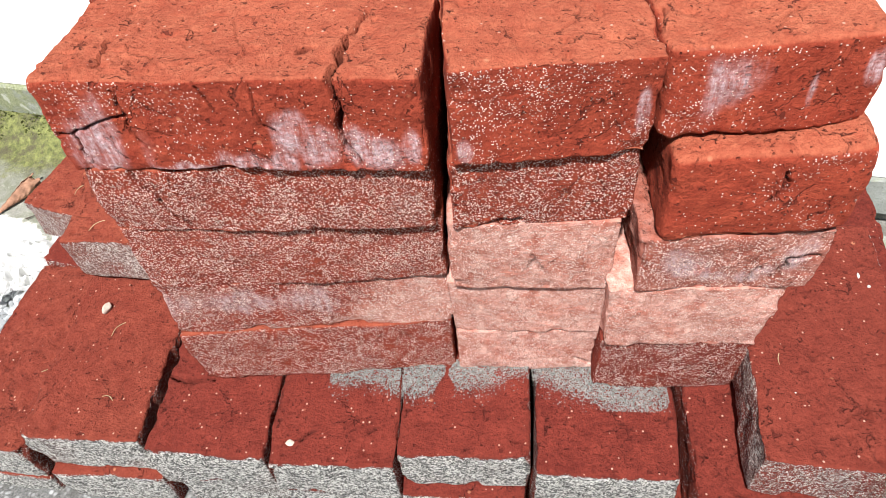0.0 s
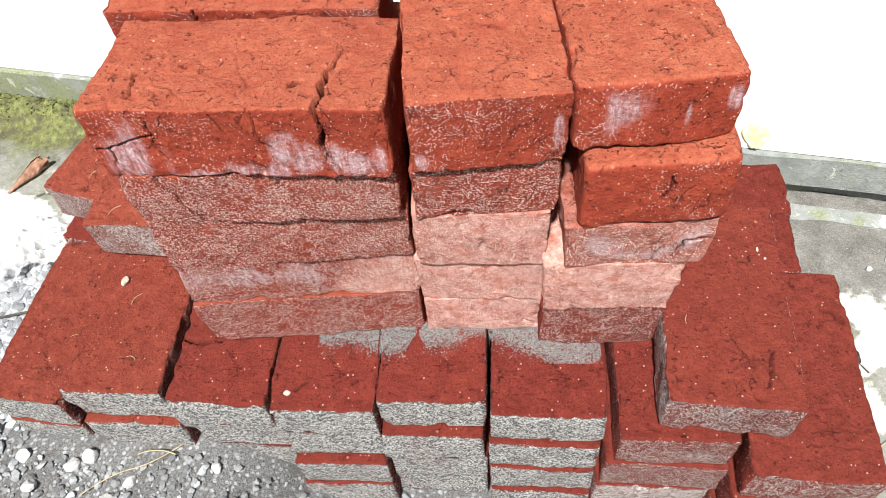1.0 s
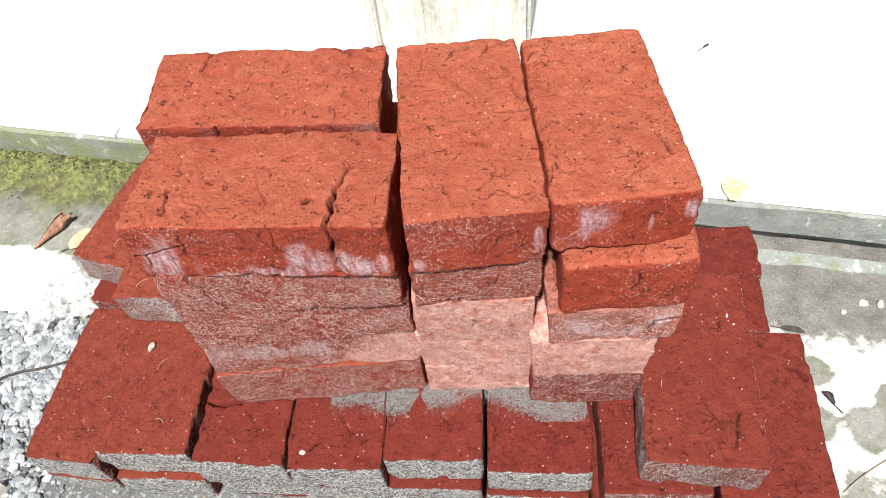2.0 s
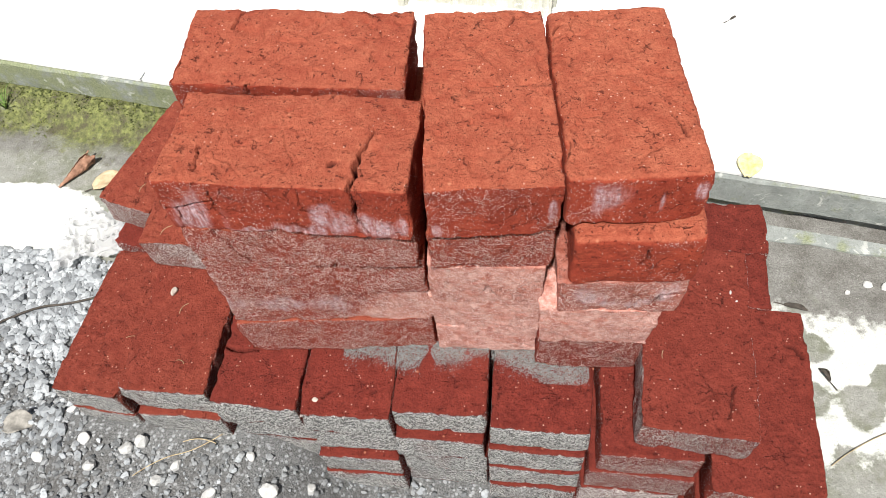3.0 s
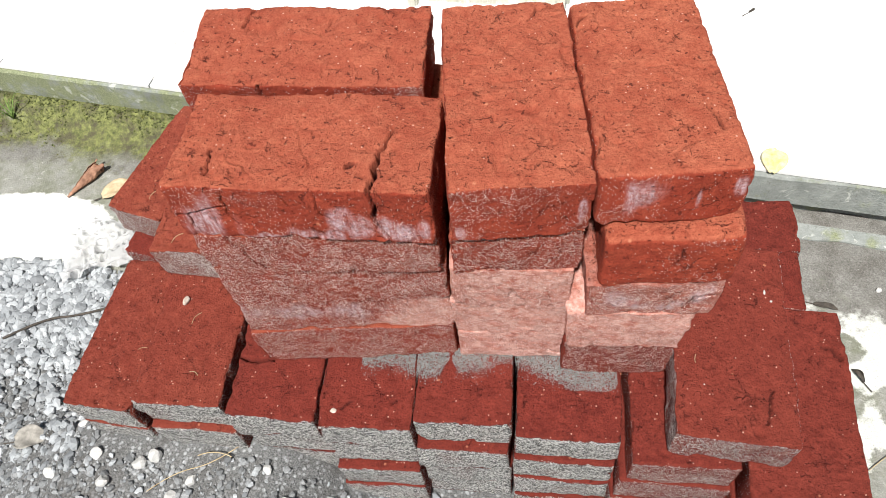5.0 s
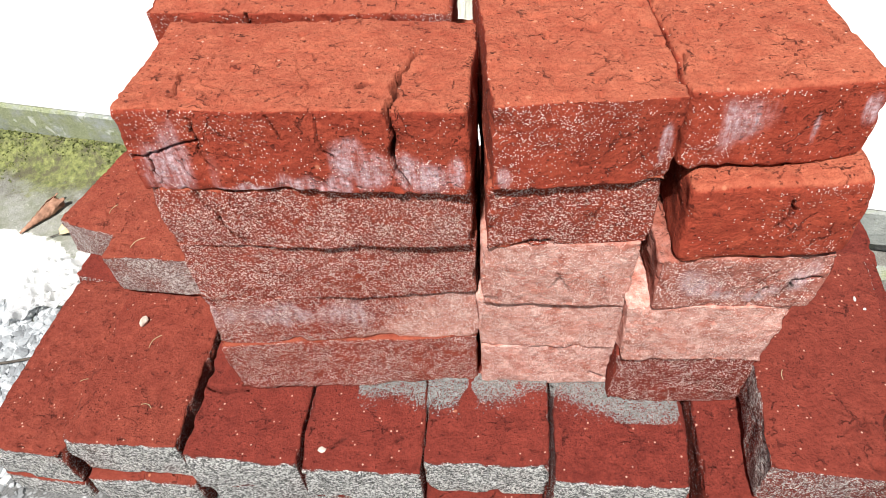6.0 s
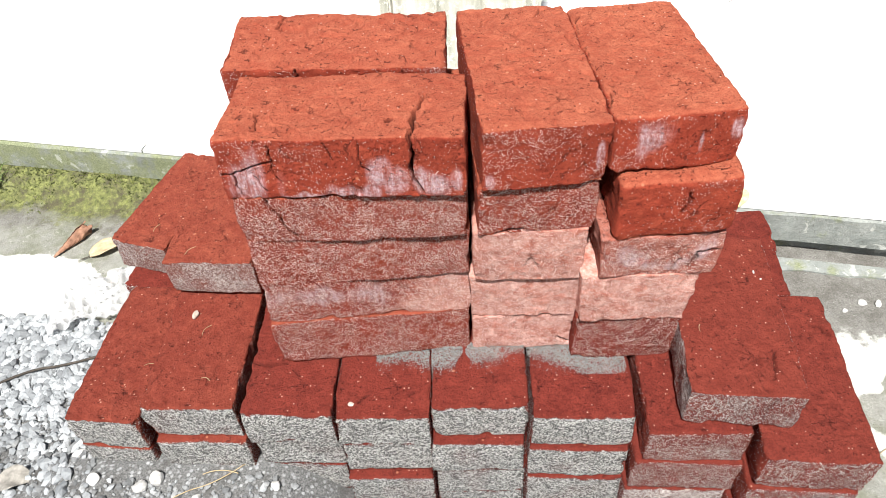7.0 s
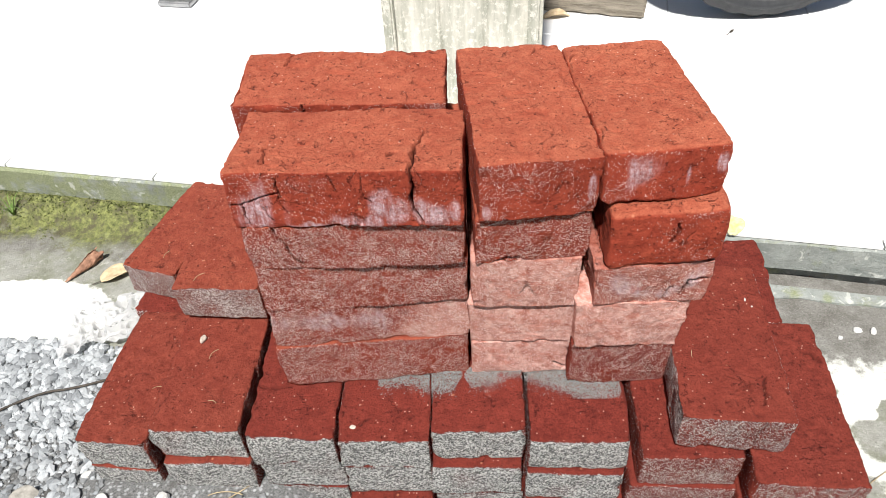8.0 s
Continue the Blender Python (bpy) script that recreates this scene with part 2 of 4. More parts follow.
def make_kerb_material():
    k = Mat("weathered_cement", 0.88)
    mid, fine = k.noise(30, 5, 0.7), k.noise(350, 3, 0.7)
    c = k.mix(k.ramp(mid, 0.3, 0.7), (0.24, 0.27, 0.255), (0.42, 0.44, 0.42))
    c = k.mix(k.ramp(k.noise(11, 5, 0.75), 0.42, 0.60, 0.0, 0.55), c, (0.17, 0.185, 0.175))
    c = k.mix(k.ramp(fine, 0.3, 0.7, 0.35, 0.0), c, (0.15, 0.16, 0.14))
    c = k.mix(k.ramp(k.noise(140, 4, 0.75), 0.58, 0.66, 0.0, 0.5), c, (0.11, 0.115, 0.10))
    edge = k.math("MULTIPLY", k.math("SUBTRACT", k.noise(18, 5, 0.7), 0.5), 2.2)
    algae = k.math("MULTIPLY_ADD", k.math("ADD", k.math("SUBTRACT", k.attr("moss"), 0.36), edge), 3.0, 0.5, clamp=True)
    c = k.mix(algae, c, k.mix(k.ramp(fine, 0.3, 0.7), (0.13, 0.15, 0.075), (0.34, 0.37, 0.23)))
    c = k.mix(k.ramp(k.noise(24, 4, 0.6, distort=1.5), 0.60, 0.66, 0.0, 0.6), c, (0.6, 0.61, 0.57))
    k.colour(c).bump(k.math("ADD", fine, mid), 0.6, 0.003)
    return k.m


def make_tile_material():
    k = Mat("glazed_white_tile", 0.22)
    c = k.mix(k.ramp(k.noise(9, 4), 0.35, 0.7), (0.84, 0.845, 0.84), (0.79, 0.80, 0.80))
    c = k.mix(k.ramp(k.noise(60, 5, 0.75), 0.62, 0.72, 0.0, 0.35), c, (0.62, 0.61, 0.57))
    k.colour(c).bump(k.noise(25, 2), 0.05, 0.001)
    return k.m


def make_pillar_material():
    k = Mat("weathered_paint", 0.85)
    m = k.t.nodes.new("ShaderNodeMapping")
    m.inputs["Scale"].default_value = (1.0, 1.0, 0.16)
    k.put(m.inputs["Vector"], k.co)
    streak = k.noise(28, 5, 0.65, co=m.outputs[0])
    c = k.mix(k.ramp(streak, 0.36, 0.62), (0.33, 0.34, 0.28), (0.70, 0.68, 0.60))
    c = k.mix(k.ramp(k.noise(75, 5, 0.75), 0.52, 0.60, 0.0, 0.8), c, (0.76, 0.74, 0.67))
    c = k.mix(k.ramp(k.noise(190, 4, 0.7), 0.60, 0.68, 0.0, 0.5), c, (0.22, 0.23, 0.18))
    k.colour(c).bump(k.math("ADD", k.noise(75, 5, 0.75), streak), 0.6, 0.002)
    return k.m


def make_wood_material():
    k = Mat("grey_wood", 0.85)
    m = k.t.nodes.new("ShaderNodeMapping")
    m.inputs["Scale"].default_value = (0.08, 1.0, 1.0)
    k.put(m.inputs["Vector"], k.co)
    g = k.noise(130, 5, 0.7, co=m.outputs[0])
    k.colour(k.mix(k.ramp(g, 0.3, 0.7), (0.09, 0.075, 0.055), (0.34, 0.30, 0.24))).bump(g, 0.8, 0.003)
    return k.m


def make_leaf_material(name, low, high):
    k = Mat(name, 0.8)
    k.colour(k.mix(k.ramp(k.noise(80, 4), 0.3, 0.7), low, high)).bump(k.noise(150, 3), 0.4, 0.001)
    return k.m


BRICK = make_brick_material()
GROUND = make_ground_material()
KERB = make_kerb_material()
TILE = make_tile_material()
GROUT = make_plain("tile_grout", (0.55, 0.55, 0.53), (0.68, 0.68, 0.66), 60)
PILLAR = make_pillar_material()
WOOD = make_wood_material()
SAND_GRAIN = make_plain("sand_grain", (0.18, 0.178, 0.172), (0.44, 0.435, 0.42), 300, 0.85, 900, 0.3, 0.0005, island=True)
GRAVEL = make_plain("crushed_stone", (0.34, 0.365, 0.385), (0.66, 0.69, 0.705), 40, 0.8, 300, 0.5, 0.001, island=True)
DARK_GRAVEL = make_plain("dark_crushed_stone", (0.21, 0.22, 0.225), (0.46, 0.475, 0.48), 60, 0.85, 300, 0.6, 0.001, island=True)
CRUMB = make_plain("pale_crumb", (0.42, 0.36, 0.30), (0.70, 0.63, 0.55), 200, 0.9, 400, 0.6, 0.001)
STONE = make_plain("pale_stone", (0.46, 0.46, 0.44), (0.72, 0.72, 0.70), 50, 0.75, 200, 0.4, 0.001)
TYRE = make_plain("tyre_rubber", (0.030, 0.032, 0.036), (0.055, 0.057, 0.06), 60, 0.6, 250, 0.3, 0.0006)
METAL = make_plain("worn_metal", (0.35, 0.36, 0.37), (0.55, 0.55, 0.55), 40, 0.4, 200, 0.2, 0.0005, metal=0.8)
DRY_LEAF = make_leaf_material("dry_leaf", (0.16, 0.075, 0.045), (0.46, 0.25, 0.16))
TAN_LEAF = make_leaf_material("tan_leaf", (0.38, 0.28, 0.16), (0.62, 0.50, 0.33))
GREY_LEAF = make_leaf_material("grey_leaf", (0.18, 0.17, 0.15), (0.40, 0.38, 0.34))
YELLOW_LEAF = make_leaf_material("yellow_leaf", (0.52, 0.44, 0.12), (0.78, 0.74, 0.46))
GRASS = make_leaf_material("green_grass", (0.06, 0.12, 0.02), (0.22, 0.32, 0.08))
STRAW = make_leaf_material("dry_straw", (0.30, 0.22, 0.12), (0.55, 0.45, 0.28))
MOSS = make_leaf_material("moss", (0.035, 0.05, 0.012), (0.20, 0.22, 0.06))
TWIG = make_leaf_material("dark_twig", (0.03, 0.025, 0.02), (0.09, 0.075, 0.06))


def make_film():
    k = Mat("clear_plastic", 0.12)
    k.colour((0.92, 0.93, 0.93))
    k.b.inputs["Transmission Weight"].default_value = 0.6
    k.b.inputs["IOR"].default_value = 1.35
    k.bump(k.noise(60, 3), 0.5, 0.003)
    return k.m


FILM = make_film()

# ---- ground ----
KERB_YAW = -11.0                      # the porch edge runs a little away from the pile
KU = Vector((math.cos(radians(KERB_YAW)), math.sin(radians(KERB_YAW))))
KV = Vector((-KU.y, KU.x))
KERB_V = 0.795                        # distance of the porch edge along KV


def ground_height(x, y):
    mound = 0.135 * step(-0.12, -0.30, x) * step(0.42, 0.27, y) * step(-0.80, -0.50, x) * step(-0.85, -0.10, y)
    back = KERB_V - (x * KV.x + y * KV.y)
    mound = mound + 0.036 * step(0.085, 0.0, back) * step(-0.02, 0.0, back + 0.03) * step(-0.48, -0.75, x)      # mossy bank against the porch
    p = np.stack([x, y, 0 * x], -1)
    rough = step(0.05, -0.12, x) * step(0.64, 0.5, y) + 0.6 * step(0.35, 0.15, y) * step(0.5, 0.3, x)
    return mound + 0.005 * vnoise(p, 0.30, 3) + np.clip(rough, 0, 1) * (0.007 * vnoise(p, 0.06, 4) + 0.004 * vnoise(p, 0.02, 5)) + 0.0015 * vnoise(p, 0.03, 6)


def build_ground():
    xs = np.r_[-80, -30, -12, -6, -3.5, -2.2, np.linspace(-1.5, 1.3, 230), 2.0, 3.5, 6, 12, 30, 80]
    ys = np.r_[-80, -30, -12, -6, -3, -1.6, np.linspace(-0.9, 1.15, 170), 1.6, 3, 6, 12, 30, 80]
    gx, gy = np.meshgrid(xs, ys)
    x, y = gx.ravel(), gy.ravel()
    z = ground_height(x, y)
    u, v = x * KU.x + y * KU.y, x * KV.x + y * KV.y
    p = np.stack([x, y, 0 * x], -1)
    n1, n2 = vnoise(p, 0.11, 11), vnoise(p, 0.045, 12)
    back = KERB_V - v                                  # metres in front of the porch edge
    moss = (0.66 + 0.35 * n1) * step(0.13, 0.06, back + 0.04 * n1) * step(-0.25, -0.5, x) + 0.22 * step(0.36, 0.1, back) * step(-0.3, -0.6, x)
    soil = step(0.60, 0.50, y + 0.03 * n1 - 0.06 * step(-0.6, -0.9, x)) * step(0.36, 0.22, x + 0.04 * n1) * step(-2.6, -1.6, x + 0.2 * n1) * step(-1.8, -0.9, y + 0.2 * n1)
    # outline of the sunlight painted on the concrete
    left = step(1.15, 0.85, np.hypot((x + 0.90) / 0.20, (y - 0.685) / 0.085) + 0.12 * n1)
    right = step(0.60, 0.545, y + 0.22 * (x - 0.45) + 0.03 * n1) * step(0.30, 0.40, x) * step(0.22, 0.37, y + 0.05 * n1)
    spots = step(0.08, 0.34, n2 + 0.5 * n1)
    pale = np.clip(left, 0, 1)
    lime = np.clip(right * (1 - 0.9 * spots), 0, 1)
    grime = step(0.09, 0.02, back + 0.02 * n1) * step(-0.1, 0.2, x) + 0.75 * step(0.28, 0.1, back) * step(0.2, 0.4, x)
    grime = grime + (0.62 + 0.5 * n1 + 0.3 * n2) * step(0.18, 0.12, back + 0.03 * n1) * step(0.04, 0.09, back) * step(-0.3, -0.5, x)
    nx, ny = len(xs), len(ys)
    i = np.arange(nx * ny).reshape(ny, nx)
    faces = np.stack([i[:-1, :-1], i[:-1, 1:], i[1:, 1:], i[1:, :-1]], -1).reshape(-1, 4)
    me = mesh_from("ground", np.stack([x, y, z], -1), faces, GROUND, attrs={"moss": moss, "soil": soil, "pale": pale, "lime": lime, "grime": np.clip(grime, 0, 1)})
    tagged(new("ground", me), "grey concrete yard with mossy edge, sandy soil, a pale patch and a painted sunlit patch", "ground", kind="structure")


build_ground()

# ---- porch: cement edge with white tiles ----
PORCH_Z, TILE_SIZE = 0.10, 0.3425


def strip(name, v0, v1, z0, z1, u0, u1, material, moss_fn, rough=0.003, step_size=0.012):
    """A long cement block along the porch edge: uneven front, top and lower edge."""
    us = np.arange(u0, u1 + 1e-6, step_size)
    prof = [(v1, z0), (v0 + 0.006, z0), (v0 + 0.001, z0 + 0.004)] + [(v0, z0 + 0.005 + (z1 - z0 - 0.009) * q / 5) for q in range(6)] + [(v0 + 0.003, z1 - 0.0005), (v0 + 0.006, z1), (min(v0 + 0.05, v1 - 0.004), z1), (v1, z1)]
    verts, moss = [], []
    for pv, pz in prof:
        x, y = us * KU.x + pv * KV.x, us * KU.y + pv * KV.y
        p = np.stack([x, y, 0 * x + pz], -1)
        d = (rough * vnoise(p, 0.12, 21) + rough * 0.6 * vnoise(p, 0.035, 22)) * (pv < v0 + 0.02)
        verts.append(p + np.stack([-KV.x * d, -KV.y * d, d * 0.6 * (pz < z1 - 0.02)], -1))
        moss.append(moss_fn(x, y, p[:, 2]))
    n = len(us)
    i = np.arange(len(prof) * n).reshape(len(prof), n)
    faces = np.stack([i[:-1, :-1], i[:-1, 1:], i[1:, 1:], i[1:, :-1]], -1).reshape(-1, 4).tolist()
    faces += [i[:, 0].tolist()[::-1], i[:, -1].tolist()]
    return mesh_from(name, np.concatenate(verts), faces, material, smooth=False, attrs={"moss": np.concatenate(moss)})


green_left = lambda x, y, z: 0.42 * step(-0.2, -0.5, x) + 0.04
porch = new("porch_floor", strip("porch_floor", KERB_V, KERB_V + 5.0, 0.030, PORCH_Z - 0.004, -4.0, 4.0, KERB, green_left))
tagged(porch, "raised porch slab with weathered cement edge and white tiles", "porch", kind="structure")
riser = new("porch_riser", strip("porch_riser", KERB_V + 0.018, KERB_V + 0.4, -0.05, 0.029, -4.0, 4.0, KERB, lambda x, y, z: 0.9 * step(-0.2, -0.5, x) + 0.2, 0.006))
tagged(riser, "dark recessed cement riser under the porch edge", "riser", kind="structure")
ledge = new("porch_ledge", strip("porch_ledge", KERB_V - 0.042, KERB_V - 0.016, -0.05, 0.0085, 0.18, 4.0, KERB, lambda x, y, z: 0.12 + 0 * x, 0.008))
tagged(ledge, "low grey cement footing along the porch", "footing", kind="structure")

# ---- things on the porch ----
def build_pillar():
    bm = bmesh.new()
    # square post with a planed lip down its corners and a slightly wider foot
    w, d, h = 0.325, 0.26, 2.3
    bmesh.ops.create_cube(bm, size=1.0, matrix=Matrix.Translation((0, d / 2, h / 2)) @ Matrix.Diagonal((w, d, h, 1)))
    bmesh.ops.bevel(bm, geom=[e for e in bm.edges if abs(e.verts[0].co.z - e.verts[1].co.z) > 1], offset=0.012, segments=3, affect="EDGES")
    top = new("pillar")
    top.matrix_world = pose(-0.042, 1.155, PORCH_Z, 0, 0, -7)
    part("shaft", bm, PILLAR, top)
    for sx in (-1, 1):
        part("corner_strip", box_bm(0.022, 0.02, 2.3, 0.004, (sx * (w / 2 - 0.018), -0.009, 1.15)), PILLAR, top)
    for sx in (-0.045, 0.05):
        part("board_joint", box_bm(0.006, 0.006, 2.3, 0.002, (sx, -0.002, 1.15)), PILLAR, top)
    tagged(top, "square porch pillar with flaking grey and white paint", "pillar")


build_pillar()


def build_plank():
    top = new("wooden_beam")
    top.matrix_world = pose(0.292, 1.622, PORCH_Z + 0.005, 0, 0, -16)
    bm = box_bm(0.30, 0.10, 0.055, 0.005, (0, 0, 0.0275))
    bmesh.ops.subdivide_edges(bm, edges=[e for e in bm.edges if e.calc_length() > 0.2], cuts=14)
    for v in bm.verts:
        v.co += Vector((0.002, 0.004, 0.003)) * noise.noise(v.co * 30)
    part("beam", bm, WOOD, top)
    tagged(top, "short weathered grey wooden beam lying on white tiles", "beam")


build_plank()


def build_wheel():
    """A motorcycle wheel that stands on the tiles: tyre with tread, rim, hub and spokes."""
    top = new("motorcycle_wheel")
    R, W = 0.30, 0.048
    top.matrix_world = pose(0.715, 1.545, PORCH_Z + 0.005 + R, 0, 0, 2)
    bm = bmesh.new()
    n = 96
    prof = [(0.235, -0.030), (0.250, -0.042), (0.270, -0.048), (0.288, -0.040), (0.297, -0.024), (0.300, 0.0), (0.297, 0.024), (0.288, 0.040), (0.270, 0.048), (0.250, 0.042), (0.235, 0.030)]
    rings = []
    for i in range(n):
        a = 2 * math.pi * i / n
        groove = 0.004 if i % 3 == 0 else 0.0
        rings.append([bm.verts.new(((r - (groove if r > 0.28 else 0)) * math.sin(a), w, -(r - (groove if r > 0.28 else 0)) * math.cos(a))) for r, w in prof])
    for i in range(n):
        a, b = rings[i], rings[(i + 1) % n]
        for j in range(len(prof) - 1):
            bm.faces.new((a[j], b[j], b[j + 1], a[j + 1]))
    tyre = part("tyre", bm, TYRE, top, "black rubber tyre with worn tread")
    for side in (-1, 1):
        bm = bmesh.new()
        ring = [[bm.verts.new((r * math.sin(2 * math.pi * i / n), w * side, -r * math.cos(2 * math.pi * i / n))) for r, w in ((0.262, 0.0485), (0.266, 0.0500), (0.270, 0.0495))] for i in range(n)]
        for i in range(n):
            for j in range(2):
                bm.faces.new((ring[i][j], ring[(i + 1) % n][j], ring[(i + 1) % n][j + 1], ring[i][j + 1]))
        part("sidewall_rib", bm, TYRE, tyre)
    bm = bmesh.new()
    prof = [(0.240, -0.030), (0.222, -0.028), (0.214, 0.0), (0.222, 0.028), (0.240, 0.030)]
    rings = [[bm.verts.new((r * math.sin(2 * math.pi * i / 64), w, -r * math.cos(2 * math.pi * i / 64))) for r, w in prof] for i in range(64)]
    for i in range(64):
        for j in range(4):
            bm.faces.new((rings[i][j], rings[(i + 1) % 64][j], rings[(i + 1) % 64][j + 1], rings[i][j + 1]))
    part("rim", bm, METAL, top, "dull metal rim")
    bm = bmesh.new()
    bmesh.ops.create_cone(bm, cap_ends=True, segments=24, radius1=0.045, radius2=0.045, depth=0.11, matrix=pose(0, 0, 0, 90))
    part("hub", bm, METAL, top)
    for k in range(6):
        bm = bmesh.new()
        bmesh.ops.create_cube(bm, size=1.0, matrix=pose(0, 0, 0, 0, 60 * k, 0) @ Matrix.Translation((0, 0, 0.128)) @ Matrix.Diagonal((0.024, 0.03, 0.185, 1)))
        bmesh.ops.bevel(bm, geom=bm.edges[:], offset=0.004, segments=2, affect="EDGES")
        part("spoke", bm, METAL, top)
    tagged(top, "black motorcycle tyre on its wheel, standing on tiles", "wheel")


build_wheel()


def build_foot():
    top = new("bench_foot")
    top.matrix_world = pose(-0.832, 1.765, PORCH_Z + 0.005, 0, 0, -11)
    part("leg", box_bm(0.075, 0.075, 0.35, 0.006, (0, 0, 0.19)), METAL, top)
    part("pad", box_bm(0.10, 0.10, 0.016, 0.004, (0, 0, 0.008)), METAL, top, "flat metal base pad")
    tagged(top, "square grey metal leg of a bench on white tiles", "bench leg")


build_foot()


# ---- leaves and litter ----
def leaf_mesh(name, length, width, curl, bend, material, seed, n=20, m=9):
    verts, faces = [], []
    for i in range(n + 1):
        s = i / n
        half = width / 2 * math.sin(math.pi * min(1.0, s * 0.92 + 0.08)) ** 0.8
        for j in range(m + 1):
            t = 2 * j / m - 1
            a = t * curl
            y = half * (math.sin(a) / max(curl, 1e-3))
            z = half * (1 - math.cos(a)) / max(curl, 1e-3) + bend * math.sin(math.pi * s) + 0.0015 * math.cos(6 * t + 9 * s)
            verts.append((s * length - length / 2, y, z))
    p = np.array(verts)
    p[:, 2] += 0.0015 * vnoise(p, 0.012, seed)
    p[:, 2] -= p[:, 2].min()
    i = np.arange((n + 1) * (m + 1)).reshape(n + 1, m + 1)
    faces = np.stack([i[:-1, :-1], i[1:, :-1], i[1:, 1:], i[:-1, 1:]], -1).reshape(-1, 4)
    top = np.concatenate([p, p + (0, 0, 0.0006)])
    k = len(p)
    rim = np.r_[i[:, 0], i[-1, 1:], i[::-1, -1][1:], i[0, ::-1][1:-1]]
    side = np.stack([rim, np.roll(rim, -1), np.roll(rim, -1) + k, rim + k], -1)
    return mesh_from(name, top, np.concatenate([faces[:, ::-1], faces + k, side]), material)


def ground_at(x, y):
    return float(ground_height(np.array([x]), np.array([y]))[0])


def leaf(label, x, y, z, yaw, roll, length, width, curl, bend, material, seed, stalk=True):
    ob = new("fallen_leaf", leaf_mesh("fallen_leaf", length, width, curl, bend, material, seed))
    ob.matrix_world = pose(x, y, z, roll, 0, yaw)
    if stalk:
        stem = bmesh.new()
        bmesh.ops.create_cone(stem, cap_ends=True, segments=6, radius1=0.0012, radius2=0.0007, depth=0.018, matrix=pose(-length / 2 - 0.007, 0, 0.0016, 0, 90, 0))
        part("stem", stem, TWIG, ob)
    return tagged(ob, label, "leaf", "fallen leaves")


def curled_leaf():
    """A dry leaf rolled into a ridged cone."""
    n, m = 34, 40
    s, t = [g.ravel() for g in np.meshgrid(np.linspace(0, 1, n), np.linspace(0, 1, m), indexing="ij")]
    a = (t * 0.95 + 0.15) * 2 * math.pi
    rad = (0.0010 + 0.0150 * s ** 1.15 * (1 - 0.45 * step(0.72, 1.0, s))) * (0.8 + 0.3 * t) + 0.0005 * np.cos(s * 48 + 2 * t) + 0.004 * step(0.85, 1.0, s) * np.sin(5 * a)
    p = np.stack([(s - 0.5) * 0.082 + 0.006 * s * np.sin(3 * a), rad * np.cos(a), rad * np.sin(a) + 0.012 * s], -1)
    p[:, 2] -= p[:, 2].min()
    i = np.arange(n * m).reshape(n, m)
    f = np.stack([i[:-1, :-1], i[1:, :-1], i[1:, 1:], i[:-1, 1:]], -1).reshape(-1, 4)
    ob = new("fallen_leaf", mesh_from("fallen_leaf", p, f, DRY_LEAF))
    ob.matrix_world = pose(-0.80, 0.79, ground_at(-0.80, 0.79) + 0.001, 0, 0, 55)
    skin = ob.modifiers.new("thickness", "SOLIDIFY")
    skin.thickness = 0.0006
    tagged(ob, "curled brown dry leaf lying on the concrete", "leaf", "fallen leaves")


curled_leaf()
leaf("pale tan dry leaf lying on the concrete", -0.725, 0.772, ground_at(-0.725, 0.772) + 0.001, 30, 0, 0.065, 0.042, 0.7, 0.006, TAN_LEAF, 2)
leaf("yellow fallen leaf on the white porch edge", 0.430, 0.752, PORCH_Z + 0.003, 75, 0, 0.052, 0.042, 0.5, 0.004, YELLOW_LEAF, 3, stalk=False)
leaf("brown dry leaf beside the wooden beam", 0.205, 1.565, PORCH_Z + 0.003, 5, 0, 0.07, 0.04, 0.9, 0.008, TAN_LEAF, 4)
leaf("small crumpled dark leaf on pale concrete", 0.52, 0.43, ground_at(0.52, 0.43) + 0.001, 120, 0, 0.024, 0.018, 2.4, 0.005, TWIG, 5)
leaf("small dark leaf scrap on pale concrete", 0.50, 0.545, ground_at(0.50, 0.545) + 0.001, -15, 0, 0.036, 0.012, 1.0, 0.002, TWIG, 6)
leaf("pale shrivelled leaf lying on the gravel", -0.672, 0.275, ground_at(-0.672, 0.275) + 0.004, 10, 0, 0.055, 0.04, 0.8, 0.008, GREY_LEAF, 7)
leaf("small dry speck of leaf on white tiles", 0.455, 1.113, PORCH_Z + 0.003, 35, 0, 0.016, 0.005, 0.6, 0.001, TWIG, 8)
leaf("small dry speck of leaf on white tiles", 0.622, 1.453, PORCH_Z + 0.003, 45, 0, 0.02, 0.007, 0.6, 0.001, TWIG, 9)


def strand(name, label, category, pts, radius, material):
    cu = bpy.data.curves.new(name, "CURVE")
    cu.dimensions, cu.bevel_depth, cu.bevel_resolution, cu.resolution_u = "3D", radius, 1, 6
    sp = cu.splines.new("NURBS")
    sp.points.add(len(pts) - 1)
    for q, p in zip(sp.points, pts):
        q.co = (*p, 1)
    sp.use_endpoint_u, sp.order_u = True, 3
    cu.materials.append(material)
    return tagged(new(name, cu), label, category)


def lying(points, lift=0.004):
    return [(x, y, ground_at(x, y) + lift) for x, y in points]


